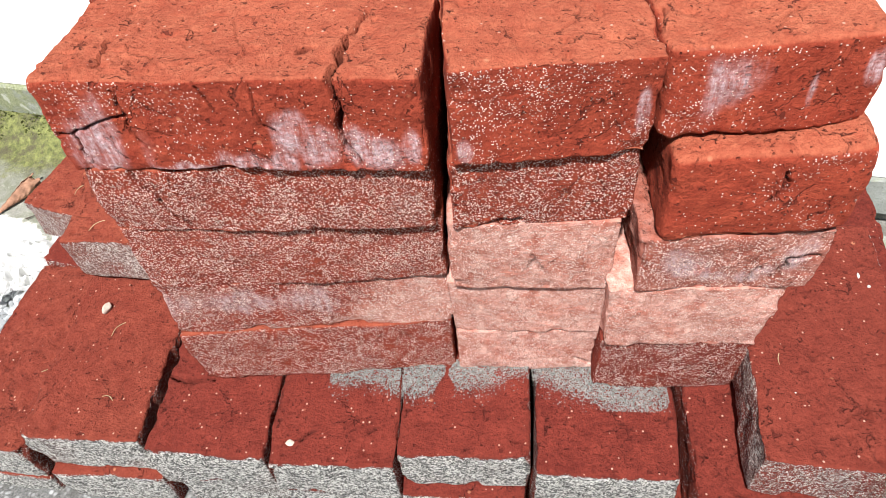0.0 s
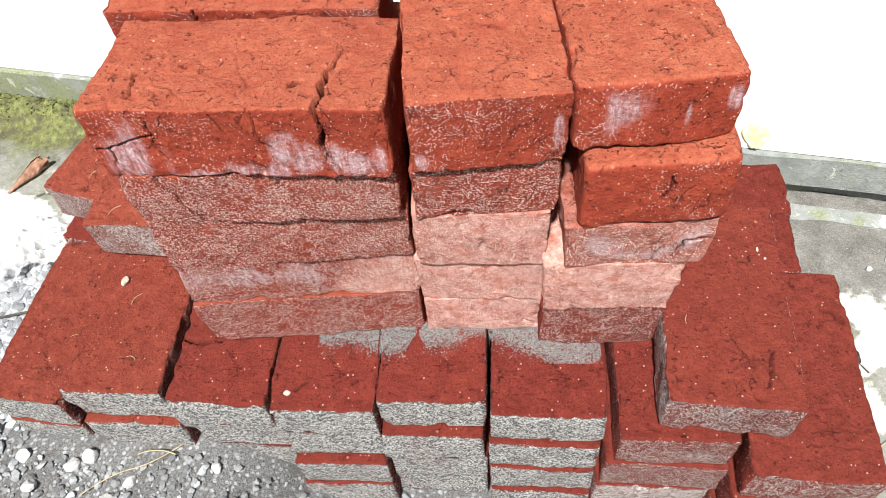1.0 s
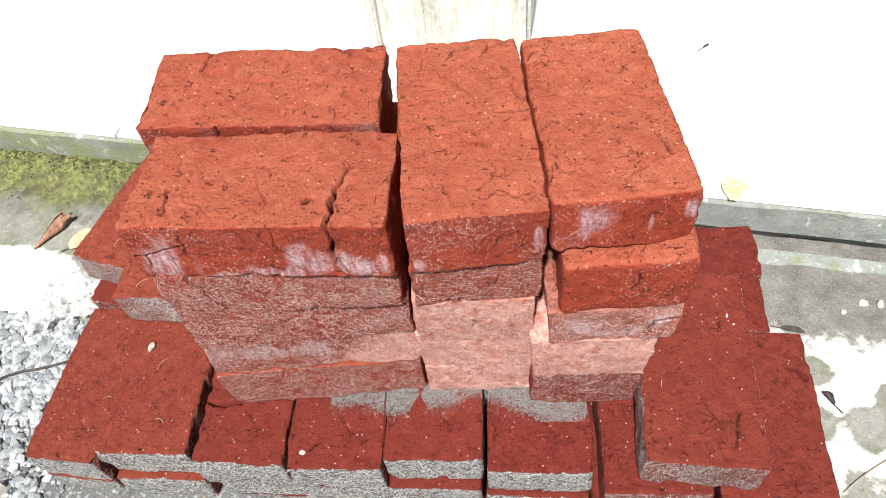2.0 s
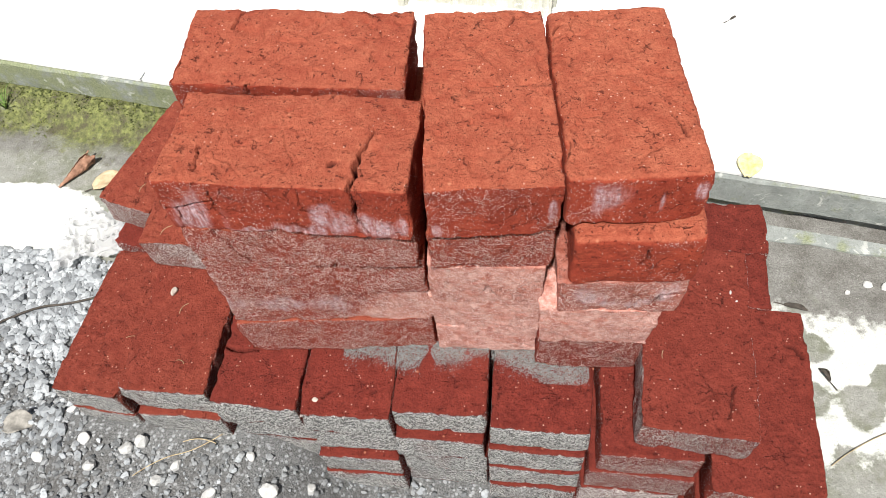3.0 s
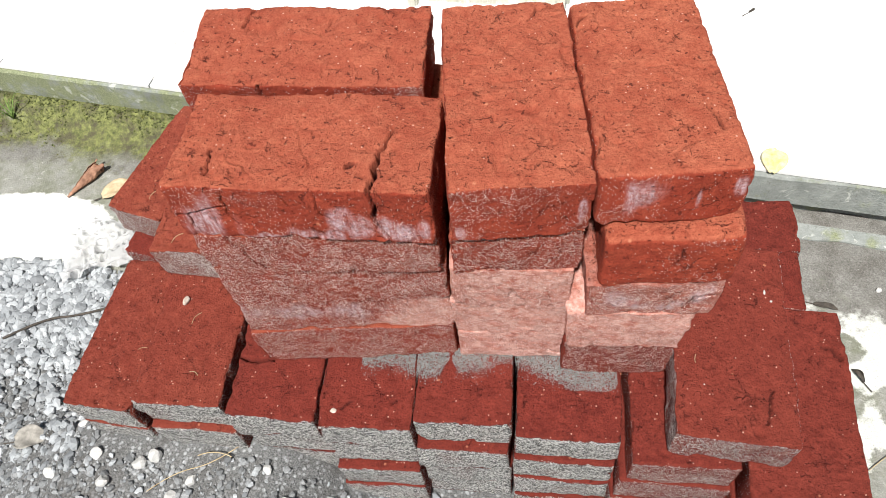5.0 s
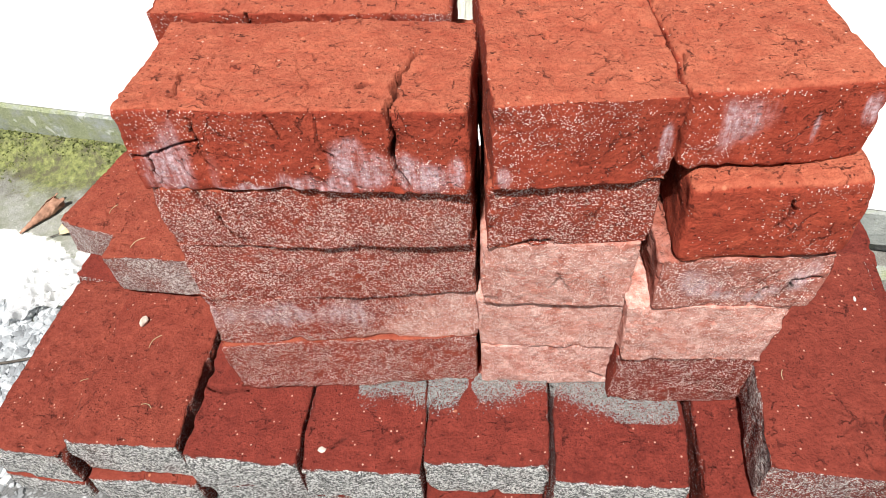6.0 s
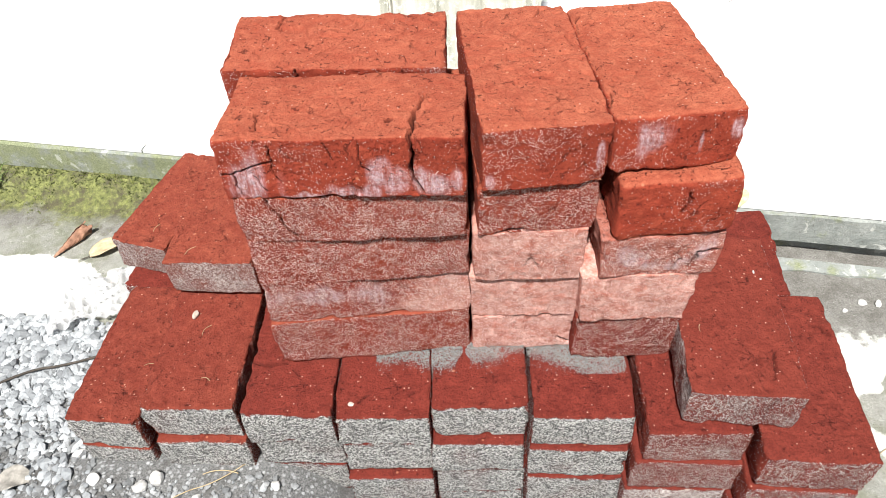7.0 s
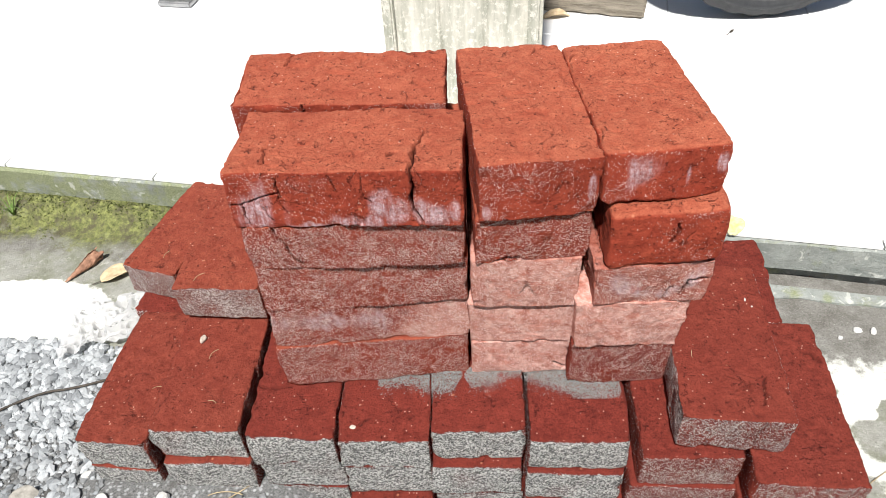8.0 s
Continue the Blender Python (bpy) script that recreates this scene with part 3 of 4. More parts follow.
strand("twig", "thin dark twig lying across the gravel", "twig", lying([(-0.83, 0.46), (-0.77, 0.50), (-0.71, 0.505), (-0.64, 0.53)], 0.012), 0.0022, TWIG)
strand("dry_straw", "bent strand of dry straw on the soil", "straw", lying([(-0.44, 0.19), (-0.41, 0.215), (-0.36, 0.225), (-0.33, 0.25)], 0.006), 0.0007, STRAW)
strand("dry_straw", "bent strand of dry straw on the soil", "straw", lying([(-0.38, 0.235), (-0.36, 0.245), (-0.335, 0.235)], 0.008), 0.0007, STRAW)
strand("dry_straw", "long pale strand of straw on concrete", "straw", lying([(0.50, 0.29), (0.55, 0.33), (0.62, 0.355)], 0.004), 0.0007, STRAW)


def build_grass():
    top = new("grass_tuft")
    x0, y0 = -1.01, 0.955
    top.matrix_world = pose(x0, y0, ground_at(x0, y0))
    rnd = random.Random(4)
    for k in range(11):
        a, l = rnd.uniform(0, 6.28), rnd.uniform(0.025, 0.055)
        bm = bmesh.new()
        prev = None
        for i in range(7):
            s = i / 6
            c = Vector((math.cos(a) * l * s, math.sin(a) * l * s, 0.035 * math.sin(2.2 * s)))
            w = Vector((-math.sin(a), math.cos(a), 0)) * 0.0016 * (1.05 - s)
            pair = bm.verts.new(c - w), bm.verts.new(c + w), bm.verts.new(c + Vector((0, 0, 0.0008)))
            if prev:
                for j in range(3):
                    bm.faces.new((prev[j], prev[(j + 1) % 3], pair[(j + 1) % 3], pair[j]))
            prev = pair
        part("blade", bm, GRASS, top)
    tagged(top, "small tuft of green grass at the mossy edge", "grass")


build_grass()


def build_film():
    n = 60
    u, v = np.meshgrid(np.linspace(-1, 1, n), np.linspace(-1, 1, n))
    p = np.stack([u.ravel() * 0.075, v.ravel() * 0.055, 0 * u.ravel()], -1)
    r = 1 + 0.25 * vnoise(np.stack([u.ravel(), v.ravel(), 0 * u.ravel()], -1), 0.6, 31)
    p[:, :2] *= r[:, None]
    fold = 1 - np.abs(vnoise(p, 0.022, 32)) * 2 + 0.5 * (1 - np.abs(vnoise(p, 0.010, 34)) * 2)
    p[:, 2] = 0.010 + 0.012 * np.clip(fold, -0.5, 1) + 0.008 * vnoise(p, 0.05, 33)
    p[:, 2] -= p[:, 2].min()
    i = np.arange(n * n).reshape(n, n)
    f = np.stack([i[:-1, :-1], i[:-1, 1:], i[1:, 1:], i[1:, :-1]], -1).reshape(-1, 4)
    ob = new("plastic_sheet", mesh_from("plastic_sheet", p, f, FILM, smooth=False))
    ob.matrix_world = pose(-0.705, 0.645, ground_at(-0.705, 0.645) + 0.001, 0, 0, 20)
    tagged(ob, "crumpled clear plastic wrapper on the ground", "plastic sheet")


build_film()


# ---- gravel ----
def stones(count, seed, place, size_low, size_high, sink=0.3, subdivisions=1, level=None):
    """Angular stones as one mesh: squashed, noisy twenty-faced lumps."""
    bm = bmesh.new()
    bmesh.ops.create_icosphere(bm, subdivisions=max(subdivisions, 1), radius=1.0)
    base = np.array([v.co[:] for v in bm.verts])
    tris = np.array([[v.index for v in f.verts] for f in bm.faces])
    bm.free()
    if subdivisions == 0:                                  # eight-sided grains
        base = np.array([(1, 0, 0), (-1, 0, 0), (0, 1, 0), (0, -1, 0), (0, 0, 1), (0, 0, -1)], float)
        tris = np.array([(0, 2, 4), (2, 1, 4), (1, 3, 4), (3, 0, 4), (2, 0, 5), (1, 2, 5), (3, 1, 5), (0, 3, 5)])
    rng = np.random.RandomState(seed)
    verts, faces, n = [], [], 0
    for k in range(count):
        x, y = place(rng)
        s = size_low + (size_high - size_low) * rng.rand() ** 2.2
        d = base + 0.0
        for _ in range(7):                                 # chop flat faces
            a = rng.normal(size=3)
            a /= np.linalg.norm(a)
            cut = 0.55 + 0.3 * rng.rand()
            over = np.clip(d @ a - cut, 0, None)
            d = d - over[:, None] * a
        d = d * (rng.uniform(0.75, 1.3), rng.uniform(0.6, 1.0), rng.uniform(0.45, 0.8)) * s
        a, b = rng.uniform(0, 6.28), rng.uniform(-0.5, 0.5)
        ca, sa, cb, sb = math.cos(a), math.sin(a), math.cos(b), math.sin(b)
        d = d @ np.array([[1, 0, 0], [0, cb, sb], [0, -sb, cb]]) @ np.array([[ca, sa, 0], [-sa, ca, 0], [0, 0, 1]])
        verts.append(d + (x, y, 0.0) + np.array([0, 0, s * sink]))
        faces.append(tris + n)
        n += len(base)
    p = np.concatenate(verts)
    centre = p.reshape(count, -1, 3).mean(1)
    lift = np.repeat(ground_height(centre[:, 0], centre[:, 1]) if level is None else level(centre[:, 0]), len(base))
    p[:, 2] += lift
    return p, np.concatenate(faces)


def in_heap(rng):
    while True:
        x, y = rng.uniform(-1.35, -0.50), rng.uniform(0.22, 0.615)
        edge = 0.60 - 0.03 * math.sin(9 * x)
        if y < edge and x < -0.53 - 0.10 * (0.45 - y) and rng.rand() < 0.10 + 1.5 * max(0.0, y - 0.36) / 0.22:
            return x, y


def in_soil(rng):
    while True:
        x, y = rng.uniform(-1.2, 0.28), rng.uniform(-0.15, 0.42)
        front = 0.235 if x > -0.53 else 0.45
        if y < front and rng.rand() < (1.0 if x < -0.3 else 0.55):
            return x, y


tagged(new("white_gravel", mesh_from("white_gravel", *stones(6500, 5, in_heap, 0.0050, 0.0130), GRAVEL, smooth=False)), "heap of pale grey crushed stone", "gravel", kind="stuff")
tagged(new("dark_gravel", mesh_from("dark_gravel", *stones(9000, 6, in_soil, 0.0016, 0.0075), DARK_GRAVEL, smooth=False)), "fine dark grey gravel in wet sandy soil", "gravel", kind="stuff")
tagged(new("scattered_gravel", mesh_from("scattered_gravel", *stones(2600, 7, in_soil, 0.0020, 0.0075), GRAVEL, smooth=False)), "scattered white pebbles in the soil", "gravel", kind="stuff")


def white_stone(x, y, size, seed, label="whitish angular stone lying in the soil", lift=0.0):
    p, f = stones(1, seed, lambda rng: (0.0, 0.0), size * 0.85, size * 0.9, subdivisions=2)
    p = p * (1 + 0.10 * vnoise(p, size * 0.7, seed)[:, None] + 0.05 * vnoise(p, size * 0.25, seed)[:, None])
    p[:, 2] -= p[:, 2].min()
    ob = new("stone", mesh_from("stone", p, f, STONE, smooth=False))
    ob.matrix_world = pose(x, y, ground_at(x, y) - size * 0.25 + lift)
    tagged(ob, label, "stone", "loose white stones")


for k, (x, y, size) in enumerate([(-0.385, 0.205, 0.014), (-0.405, 0.185, 0.012), (-0.262, 0.185, 0.020), (-0.215, 0.20, 0.014), (-0.56, 0.28, 0.010), (-0.44, 0.235, 0.015), (-0.46, 0.225, 0.012),
                                  (-0.29, 0.225, 0.010), (-0.52, 0.235, 0.012), (-0.50, 0.20, 0.012), (-0.33, 0.17, 0.012), (-0.60, 0.22, 0.013), (0.62, 0.59, 0.009), (0.645, 0.588, 0.008), (0.585, 0.575, 0.006)]):
    white_stone(x, y, size, 40 + k, "small white stone on the concrete" if x > 0 else "whitish angular stone lying in the soil")


# ---- moss along the porch edge ----
def build_moss():
    rng = np.random.RandomState(12)
    verts, faces, n = [], [], 0
    for k in range(3400):
        u = rng.uniform(-1.5, -0.42)
        back = abs(rng.normal(0, 0.045)) + 0.002
        v = KERB_V + 0.012 - back
        x, y = u * KU.x + v * KV.x, u * KU.y + v * KV.y
        if vnoise(np.array([[x, y, 0.0]]), 0.07, 51)[0] < -0.15 or back > 0.13:
            continue
        r = rng.uniform(0.0014, 0.0038)
        z = ground_at(x, y)
        for b in range(3):
            a, t = rng.uniform(0, 6.28), rng.uniform(0.4, 1.2)
            c, s = math.cos(a), math.sin(a)
            tip = np.array([x + c * r * t, y + s * r * t, z + r * rng.uniform(0.6, 1.4)])
            verts += [(x - s * r * 0.5, y + c * r * 0.5, z), (x + s * r * 0.5, y - c * r * 0.5, z), tuple(tip), (x + c * r * 0.3, y + s * r * 0.3, z + r * 0.2)]
            faces += [(n, n + 1, n + 2), (n, n + 2, n + 3), (n + 1, n + 3, n + 2)]
            n += 4
    me = mesh_from("moss", verts, faces, MOSS, smooth=False)
    tagged(new("moss", me), "green moss growing along the porch edge", "moss", kind="stuff")


build_moss()

# ---- bricks ----
PLAIN = "red clay brick in the stack"
brick_count = [0]


def brick_shape(size, seed, res, coat=0.0, pale=0.0, bloom=(), cracks=(), warm=0.0, deep=0.0, round_off=0.0019, chip=1.0, lip=0.0, fade=None, taper=0.0, wander=2, sag=0.0, flank=0.35):
    """One hand-moulded brick: rounded, warped and chipped, with pits and open cracks. size: x, y, z in metres; base at
    z = 0, centred.
    coat: sand on the sides; pale: sunlight painted pale pink on the sides; bloom: lime patches (x, z, rx, rz) on the
    front, -1..1;
    fade: from which x (-1..1) on the pale part begins; lip: how far the front hangs over at the top; sag: bow of the
    lower edge; flank: share of the sand on the long sides."""
    rng = np.random.RandomState(seed)
    h = np.array(size) / 2 + (0.0013, 0.0013, 0.0004)      # what wear takes off again
    n = np.maximum(np.round(np.array(size) / res).astype(int), 4)
    ids = -np.ones(n + 1, int)
    mask = np.zeros(n + 1, bool)
    for a in range(3):
        sl = [slice(None)] * 3
        for e in (0, n[a]):
            sl[a] = e
            mask[tuple(sl)] = True
    ids[mask] = np.arange(mask.sum())
    ijk = np.argwhere(mask)
    p = (ijk / n * 2 - 1) * h
    faces = []
    for a, (b, c) in ((0, (1, 2)), (1, (2, 0)), (2, (0, 1))):
        for e in (0, n[a]):
            g = np.moveaxis(ids, (a, b, c), (0, 1, 2))[e]
            q = np.stack([g[:-1, :-1], g[1:, :-1], g[1:, 1:], g[:-1, 1:]], -1).reshape(-1, 4)
            faces.append(q if e else q[:, ::-1])
    faces = np.concatenate(faces)
    core = np.clip(p, -(h - round_off), h - round_off)
    d = p - core
    normal = d / np.linalg.norm(d, axis=1, keepdims=True)
    pos = core + normal * round_off
    gap = np.sort(h - np.abs(p), axis=1)
    edge = gap[:, 1]                                       # distance from the nearest edge
    shift = rng.uniform(-50, 50, 3)
    q = pos + shift
    move = 0.0009 * vnoise(q, 0.085, 1) + 0.0005 * vnoise(q, 0.030, 2) + 0.00050 * vnoise(q, 0.010, 3) + 0.0003 * vnoise(q, 0.0045, 10)
    top = step(0.5, 0.9, normal[:, 2])
    pits = np.clip(vnoise(q, 0.0075, 4) - 0.48, 0, 1) * 0.005 + np.clip(vnoise(q, 0.016, 5) - 0.62, 0, 1) * 0.010
    lumps = np.clip(vnoise(q, 0.009, 6) - 0.60, 0, 1) * 0.003
    move = move - pits * (0.25 + 0.75 * top) + lumps
    chips = np.exp(-edge / 0.005) * (np.clip(vnoise(q, 0.016, 7) - 0.25, 0, 1) * 0.0065 + np.clip(vnoise(q, 0.006, 11) - 0.2, 0, 1) * 0.0032) * chip
    chips += np.exp(-gap[:, 2] / 0.012) * np.clip(vnoise(q, 0.05, 8), 0, 1) * 0.004 * chip
    move = move - chips - np.exp(-edge / 0.003) * 0.0006 * np.abs(vnoise(q, 0.006, 9))
    # open cracks: the given ones and a few that wander over the top
    lines = [(np.array(pts, float) * h, max(w * 0.30, res * 0.55), dep * 1.8) for pts, w, dep in cracks]
    for k in range(wander):
        a = rng.uniform(0, 6.28)
        c = np.array([rng.uniform(-0.8, 0.8) * h[0], rng.uniform(-0.8, 0.8) * h[1], h[2]])
        pts = [c]
        for _ in range(rng.randint(3, 7)):
            a += rng.normal(0, 0.6)
            pts.append(pts[-1] + 0.010 * np.array([math.cos(a), math.sin(a), 0]))
        lines.append((np.array(pts), max(0.0006, res * 0.5), 0.0014))
    jit = 0.003 * np.stack([vnoise(q, 0.014, 13), vnoise(q, 0.014, 14), vnoise(q, 0.014, 15)], -1) + 0.0012 * np.stack([vnoise(q, 0.005, 23), vnoise(q, 0.005, 24), vnoise(q, 0.005, 25)], -1)
    jit = jit - (jit * normal).sum(1, keepdims=True) * normal      # wander along the surface only
    crack_shade = np.zeros(len(pos))
    for pts, w, dep in lines:
        far = np.full(len(pos), 9.0)
        for s, t in zip(pts[:-1], pts[1:]):
            along = np.clip(((p + jit - s) @ (t - s)) / max((t - s) @ (t - s), 1e-12), 0, 1)
            far = np.minimum(far, np.linalg.norm(p + jit - s - along[:, None] * (t - s), axis=1))
        inside = np.clip((1.4 - far / w) * 2.2, 0, 1)
        move = move - dep * inside
        # how much shade the colour carries: full in deep cracks
        crack_shade = np.maximum(crack_shade, inside * min(1.0, dep / 0.006))
    bend = 0.0016 * np.stack([vnoise(q, 0.045, 41), vnoise(q, 0.045, 42), vnoise(q, 0.045, 43)], -1) + 0.0008 * np.stack([vnoise(q, 0.016, 44), vnoise(q, 0.016, 45), vnoise(q, 0.016, 46)], -1)
    pos = pos + normal * move[:, None] + bend * (1, 1, 0.8)
    up = pos[:, 2] / h[2]
    pos[:, 1] -= lip * np.clip(up, 0, 1) * (p[:, 1] < 0) * np.abs(p[:, 1]) / h[1]
    pos[:, 0] *= 1 + taper * up
    pos[:, 2] -= sag * (1 - (pos[:, 0] / h[0]) ** 2) * (up < 0) * np.abs(up)
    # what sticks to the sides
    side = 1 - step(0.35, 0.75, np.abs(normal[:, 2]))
    below = h[2] - pos[:, 2]
    ragged = step(0.000, 0.003, below - 0.0005 - 0.003 * vnoise(q, 0.022, 16) - 0.0025 * vnoise(q, 0.006, 17))
    # flanks get less pale sand: shade in the gaps put into the colour
    coat_v = np.clip(coat + 0.16 * vnoise(q, 0.03, 18) * (coat > 0), 0, 1) * side * (ragged if coat > 0.6 else 1) * (flank + (1 - flank) * step(0.3, 0.7, np.abs(normal[:, 1])))
    # sunlit pink put into the clay colour
    pale_v = np.clip(pale + 0.25 * pale * vnoise(q, 0.04, 19), 0, 1)
    if fade is not None:
        pale_v = pale_v * step(fade - 0.15, fade + 0.2, pos[:, 0] / h[0] - 0.25 * up + 0.15 * vnoise(q, 0.02, 20))
    bloom_v = np.zeros(len(pos))
    for bx, bz, rx, rz in bloom:
        far = np.hypot((pos[:, 0] / h[0] - bx) / rx, (up - bz) / rz) + 0.5 * vnoise(q * (1, 1, 0.3), 0.009, 21) + 0.3 * vnoise(q, 0.025, 22)
        bloom_v = np.maximum(bloom_v, step(1.15, 0.45, far) * (normal[:, 1] < -0.3))
    pos[:, 2] += size[2] / 2
    return mesh_from("brick", pos, faces, BRICK, attrs={"coat": coat_v, "pale": pale_v, "bloom": bloom_v, "warm": np.full(len(pos), warm), "deep": np.full(len(pos), deep), "side_red": 0.8 * side * (1 - np.clip(pale_v, 0, 1)) * (1 - 0.6 * deep) * (coat < 0.6), "crack": crack_shade})


def brick(front_left, size, yaw, z, label, group, res=0.0042, tilt=(0, 0), **look_of):
    """A brick by its front left corner, its size, the turn about the vertical and the height of its base."""
    brick_count[0] += 1
    me = brick_shape(size, 100 + brick_count[0], res, **look_of)
    ob = new("brick", me)
    mid = Matrix.Rotation(radians(yaw), 3, "Z") @ Vector((size[0] / 2, size[1] / 2, 0))
    ob.matrix_world = pose(front_left[0] + mid.x, front_left[1] + mid.y, z, tilt[0], tilt[1], yaw)
    return tagged(ob, label, "brick", group)


STACK, BASE = "bricks of the upper stack", "bricks of the lower platform"
FINE = 0.0017

# upper stack, lengthwise column, from the bottom
brick((-0.2661, 0.3158), (0.223, 0.106, 0.0747), 3.9, 0.2627, "speckled dark red brick with a sandy front", STACK, FINE, deep=0.25, coat=0.46, warm=0.8, chip=1.3)
brick((-0.2627, 0.3174), (0.223, 0.106, 0.0647), 3.6, 0.337, "red brick with sunlight painted in pale pink at one end", STACK, FINE, coat=0.50, warm=0.8, pale=0.95, fade=0.35, bloom=[(-0.45, 0.2, 0.45, 0.5), (0.05, 0.0, 0.25, 0.6), (-1.0, 0.4, 0.06, 0.6)], chip=1.3, tilt=(0, -0.3))
brick((-0.2622, 0.3175), (0.2205, 0.106, 0.0676), 2.5, 0.4013, "speckled dark red brick with a sandy front", STACK, FINE, deep=0.25, coat=0.45, warm=0.8, sag=0.003)
brick((-0.2636, 0.3185), (0.2205, 0.106, 0.0569), -0.4, 0.4685, "speckled dark red brick with a thin crack", STACK, FINE, deep=0.2, coat=0.46, warm=0.8, cracks=[([(-0.70, -1, 0.9), (-0.62, -1, 0.1), (-0.50, -1, -0.9)], 0.0016, 0.003)], sag=0.004)
brick((-0.2663, 0.3183), (0.223, 0.111, 0.0660), -2.4, 0.5218, "cracked orange-red brick with white lime bloom on its side", STACK, 0.0010, tilt=(-4.4, -0.6), coat=0.14, warm=0.8, wander=2, lip=0.002,
      bloom=[(-0.80, -0.35, 0.26, 0.8), (-0.85, -0.4, 0.2, 0.6), (0.32, -0.15, 0.10, 0.5), (0.42, -0.5, 0.13, 0.5), (0.74, -0.5, 0.15, 0.45), (0.25, -0.85, 0.08, 0.3), (-0.02, -0.85, 0.14, 0.25), (-0.3, -0.95, 0.2, 0.12), (0.93, -0.4, 0.06, 0.35)],
      cracks=[([(0.66, 0.25, 1), (0.63, -0.2, 1), (0.59, -0.6, 1), (0.575, -1, 1), (0.585, -1, 0.2), (0.575, -1, -0.4), (0.66, -1, -0.88)], 0.0052, 0.008),
              ([(-0.72, -0.2, 1), (-0.66, -0.7, 1), (-0.56, -1, 0.8), (-0.55, -1, 0.3), (-0.98, -1, -0.1)], 0.0022, 0.004),
              ([(-0.56, -1, 0.5), (-0.52, -1, -0.5)], 0.0016, 0.003), ([(-0.88, -1, -0.15), (-0.86, -1, -0.9)], 0.002, 0.004),
              ([(-0.20, -0.7, 1), (-0.12, -1, 0.8), (-0.04, -1, 0.3)], 0.0016, 0.003), ([(0.18, -1, 0.75), (0.19, -1, 0.1), (0.24, -1, -0.2)], 0.0018, 0.004),
              ([(0.39, -0.55, 1), (0.40, -0.53, 1)], 0.010, 0.003), ([(-0.70, -1, -0.25), (-0.62, -1, -0.7)], 0.0015, 0.003)])
# second column behind it
for k in range(4):
    brick((-0.274 + 0.002 * (k % 2), 0.4315), (0.228, 0.104, 0.0638), -0.8 + 0.3 * k, 0.2635 + 0.0642 * k, PLAIN, STACK, 0.006, coat=0.4, warm=0.5)
brick((-0.2853, 0.4438), (0.225, 0.104, 0.066), -0.7, 0.5205, "orange-red brick with rough pitted top and cracked edge", STACK, FINE, tilt=(1.4, 1.2), coat=0.2, warm=0.6, chip=1.1,
      cracks=[([(-0.50, 1, 1), (-0.55, 0.7, 1), (-0.60, 0.45, 1)], 0.0022, 0.004), ([(-0.33, -1, 1), (-0.33, -1, 0.2)], 0.0025, 0.005)])

# upper stack, middle column of headers
brick((-0.0378, 0.3285), (0.113, 0.213, 0.0629), 0.9, 0.263, "red brick with sunlight painted in pale pink, chipped at the bottom", STACK, FINE, coat=0.50, warm=0.95, pale=1.0, chip=1.5, cracks=[([(0.72, -1, -0.45), (0.95, -1, -0.75)], 0.003, 0.008)])
brick((-0.0385, 0.3275), (0.114, 0.213, 0.0699), -1.4, 0.3255, "red brick with sunlight painted in pale pink", STACK, FINE, coat=0.52, warm=0.95, pale=1.0, cracks=[([(0.0, -1, 1), (0.05, -1, 0.75)], 0.0015, 0.002)])
brick((-0.0365, 0.319), (0.112, 0.213, 0.0724), 0.5, 0.395, "red brick with sunlight painted in pale pink and small crossing cracks", STACK, FINE, coat=0.46, warm=0.95, pale=0.78, chip=1.2,
      cracks=[([(-0.02, -1, -0.35), (0.06, -1, -0.2), (0.16, -1, -0.42)], 0.0010, 0.0012), ([(0.06, -1, -0.2), (0.03, -1, 0.1)], 0.0010, 0.0012)])
brick((-0.0306, 0.316), (0.113, 0.214, 0.0624), 3.5, 0.467, "speckled dark red brick, chipped along its lower edge", STACK, FINE, deep=0.3, coat=0.44, warm=0.8, chip=1.5, cracks=[([(-0.62, -1, -0.95), (-0.25, -1, -0.85)], 0.004, 0.004)])
brick((-0.027, 0.3085), (0.112, 0.222, 0.0679), 4.9, 0.5265, "orange-red brick with a rough pitted top", STACK, 0.0013, tilt=(-2.0, 1.2), coat=0.22, warm=0.8, wander=3, lip=0.003, bloom=[(-0.85, -0.7, 0.10, 0.25), (0.86, -0.1, 0.06, 0.4)],
      cracks=[([(0.35, 0.75, 1), (0.55, 0.9, 1), (0.9, 0.88, 1)], 0.0022, 0.003)])

# upper stack, outer column of headers
# high deep value paints in the shade under the overhanging brick above
brick((0.0772, 0.3125), (0.112, 0.212, 0.0744), -1.2, 0.263, "dark speckled red brick with a sandy front, deepened by painted shade", STACK, FINE, deep=0.9, coat=0.40, warm=0.7, chip=1.2)
brick((0.0758, 0.307), (0.118, 0.212, 0.0739), 0.3, 0.337, "red brick with sunlight painted in pale orange-pink and a chipped corner", STACK, FINE, coat=0.44, warm=0.95, pale=1.0, chip=1.4, taper=0.045)
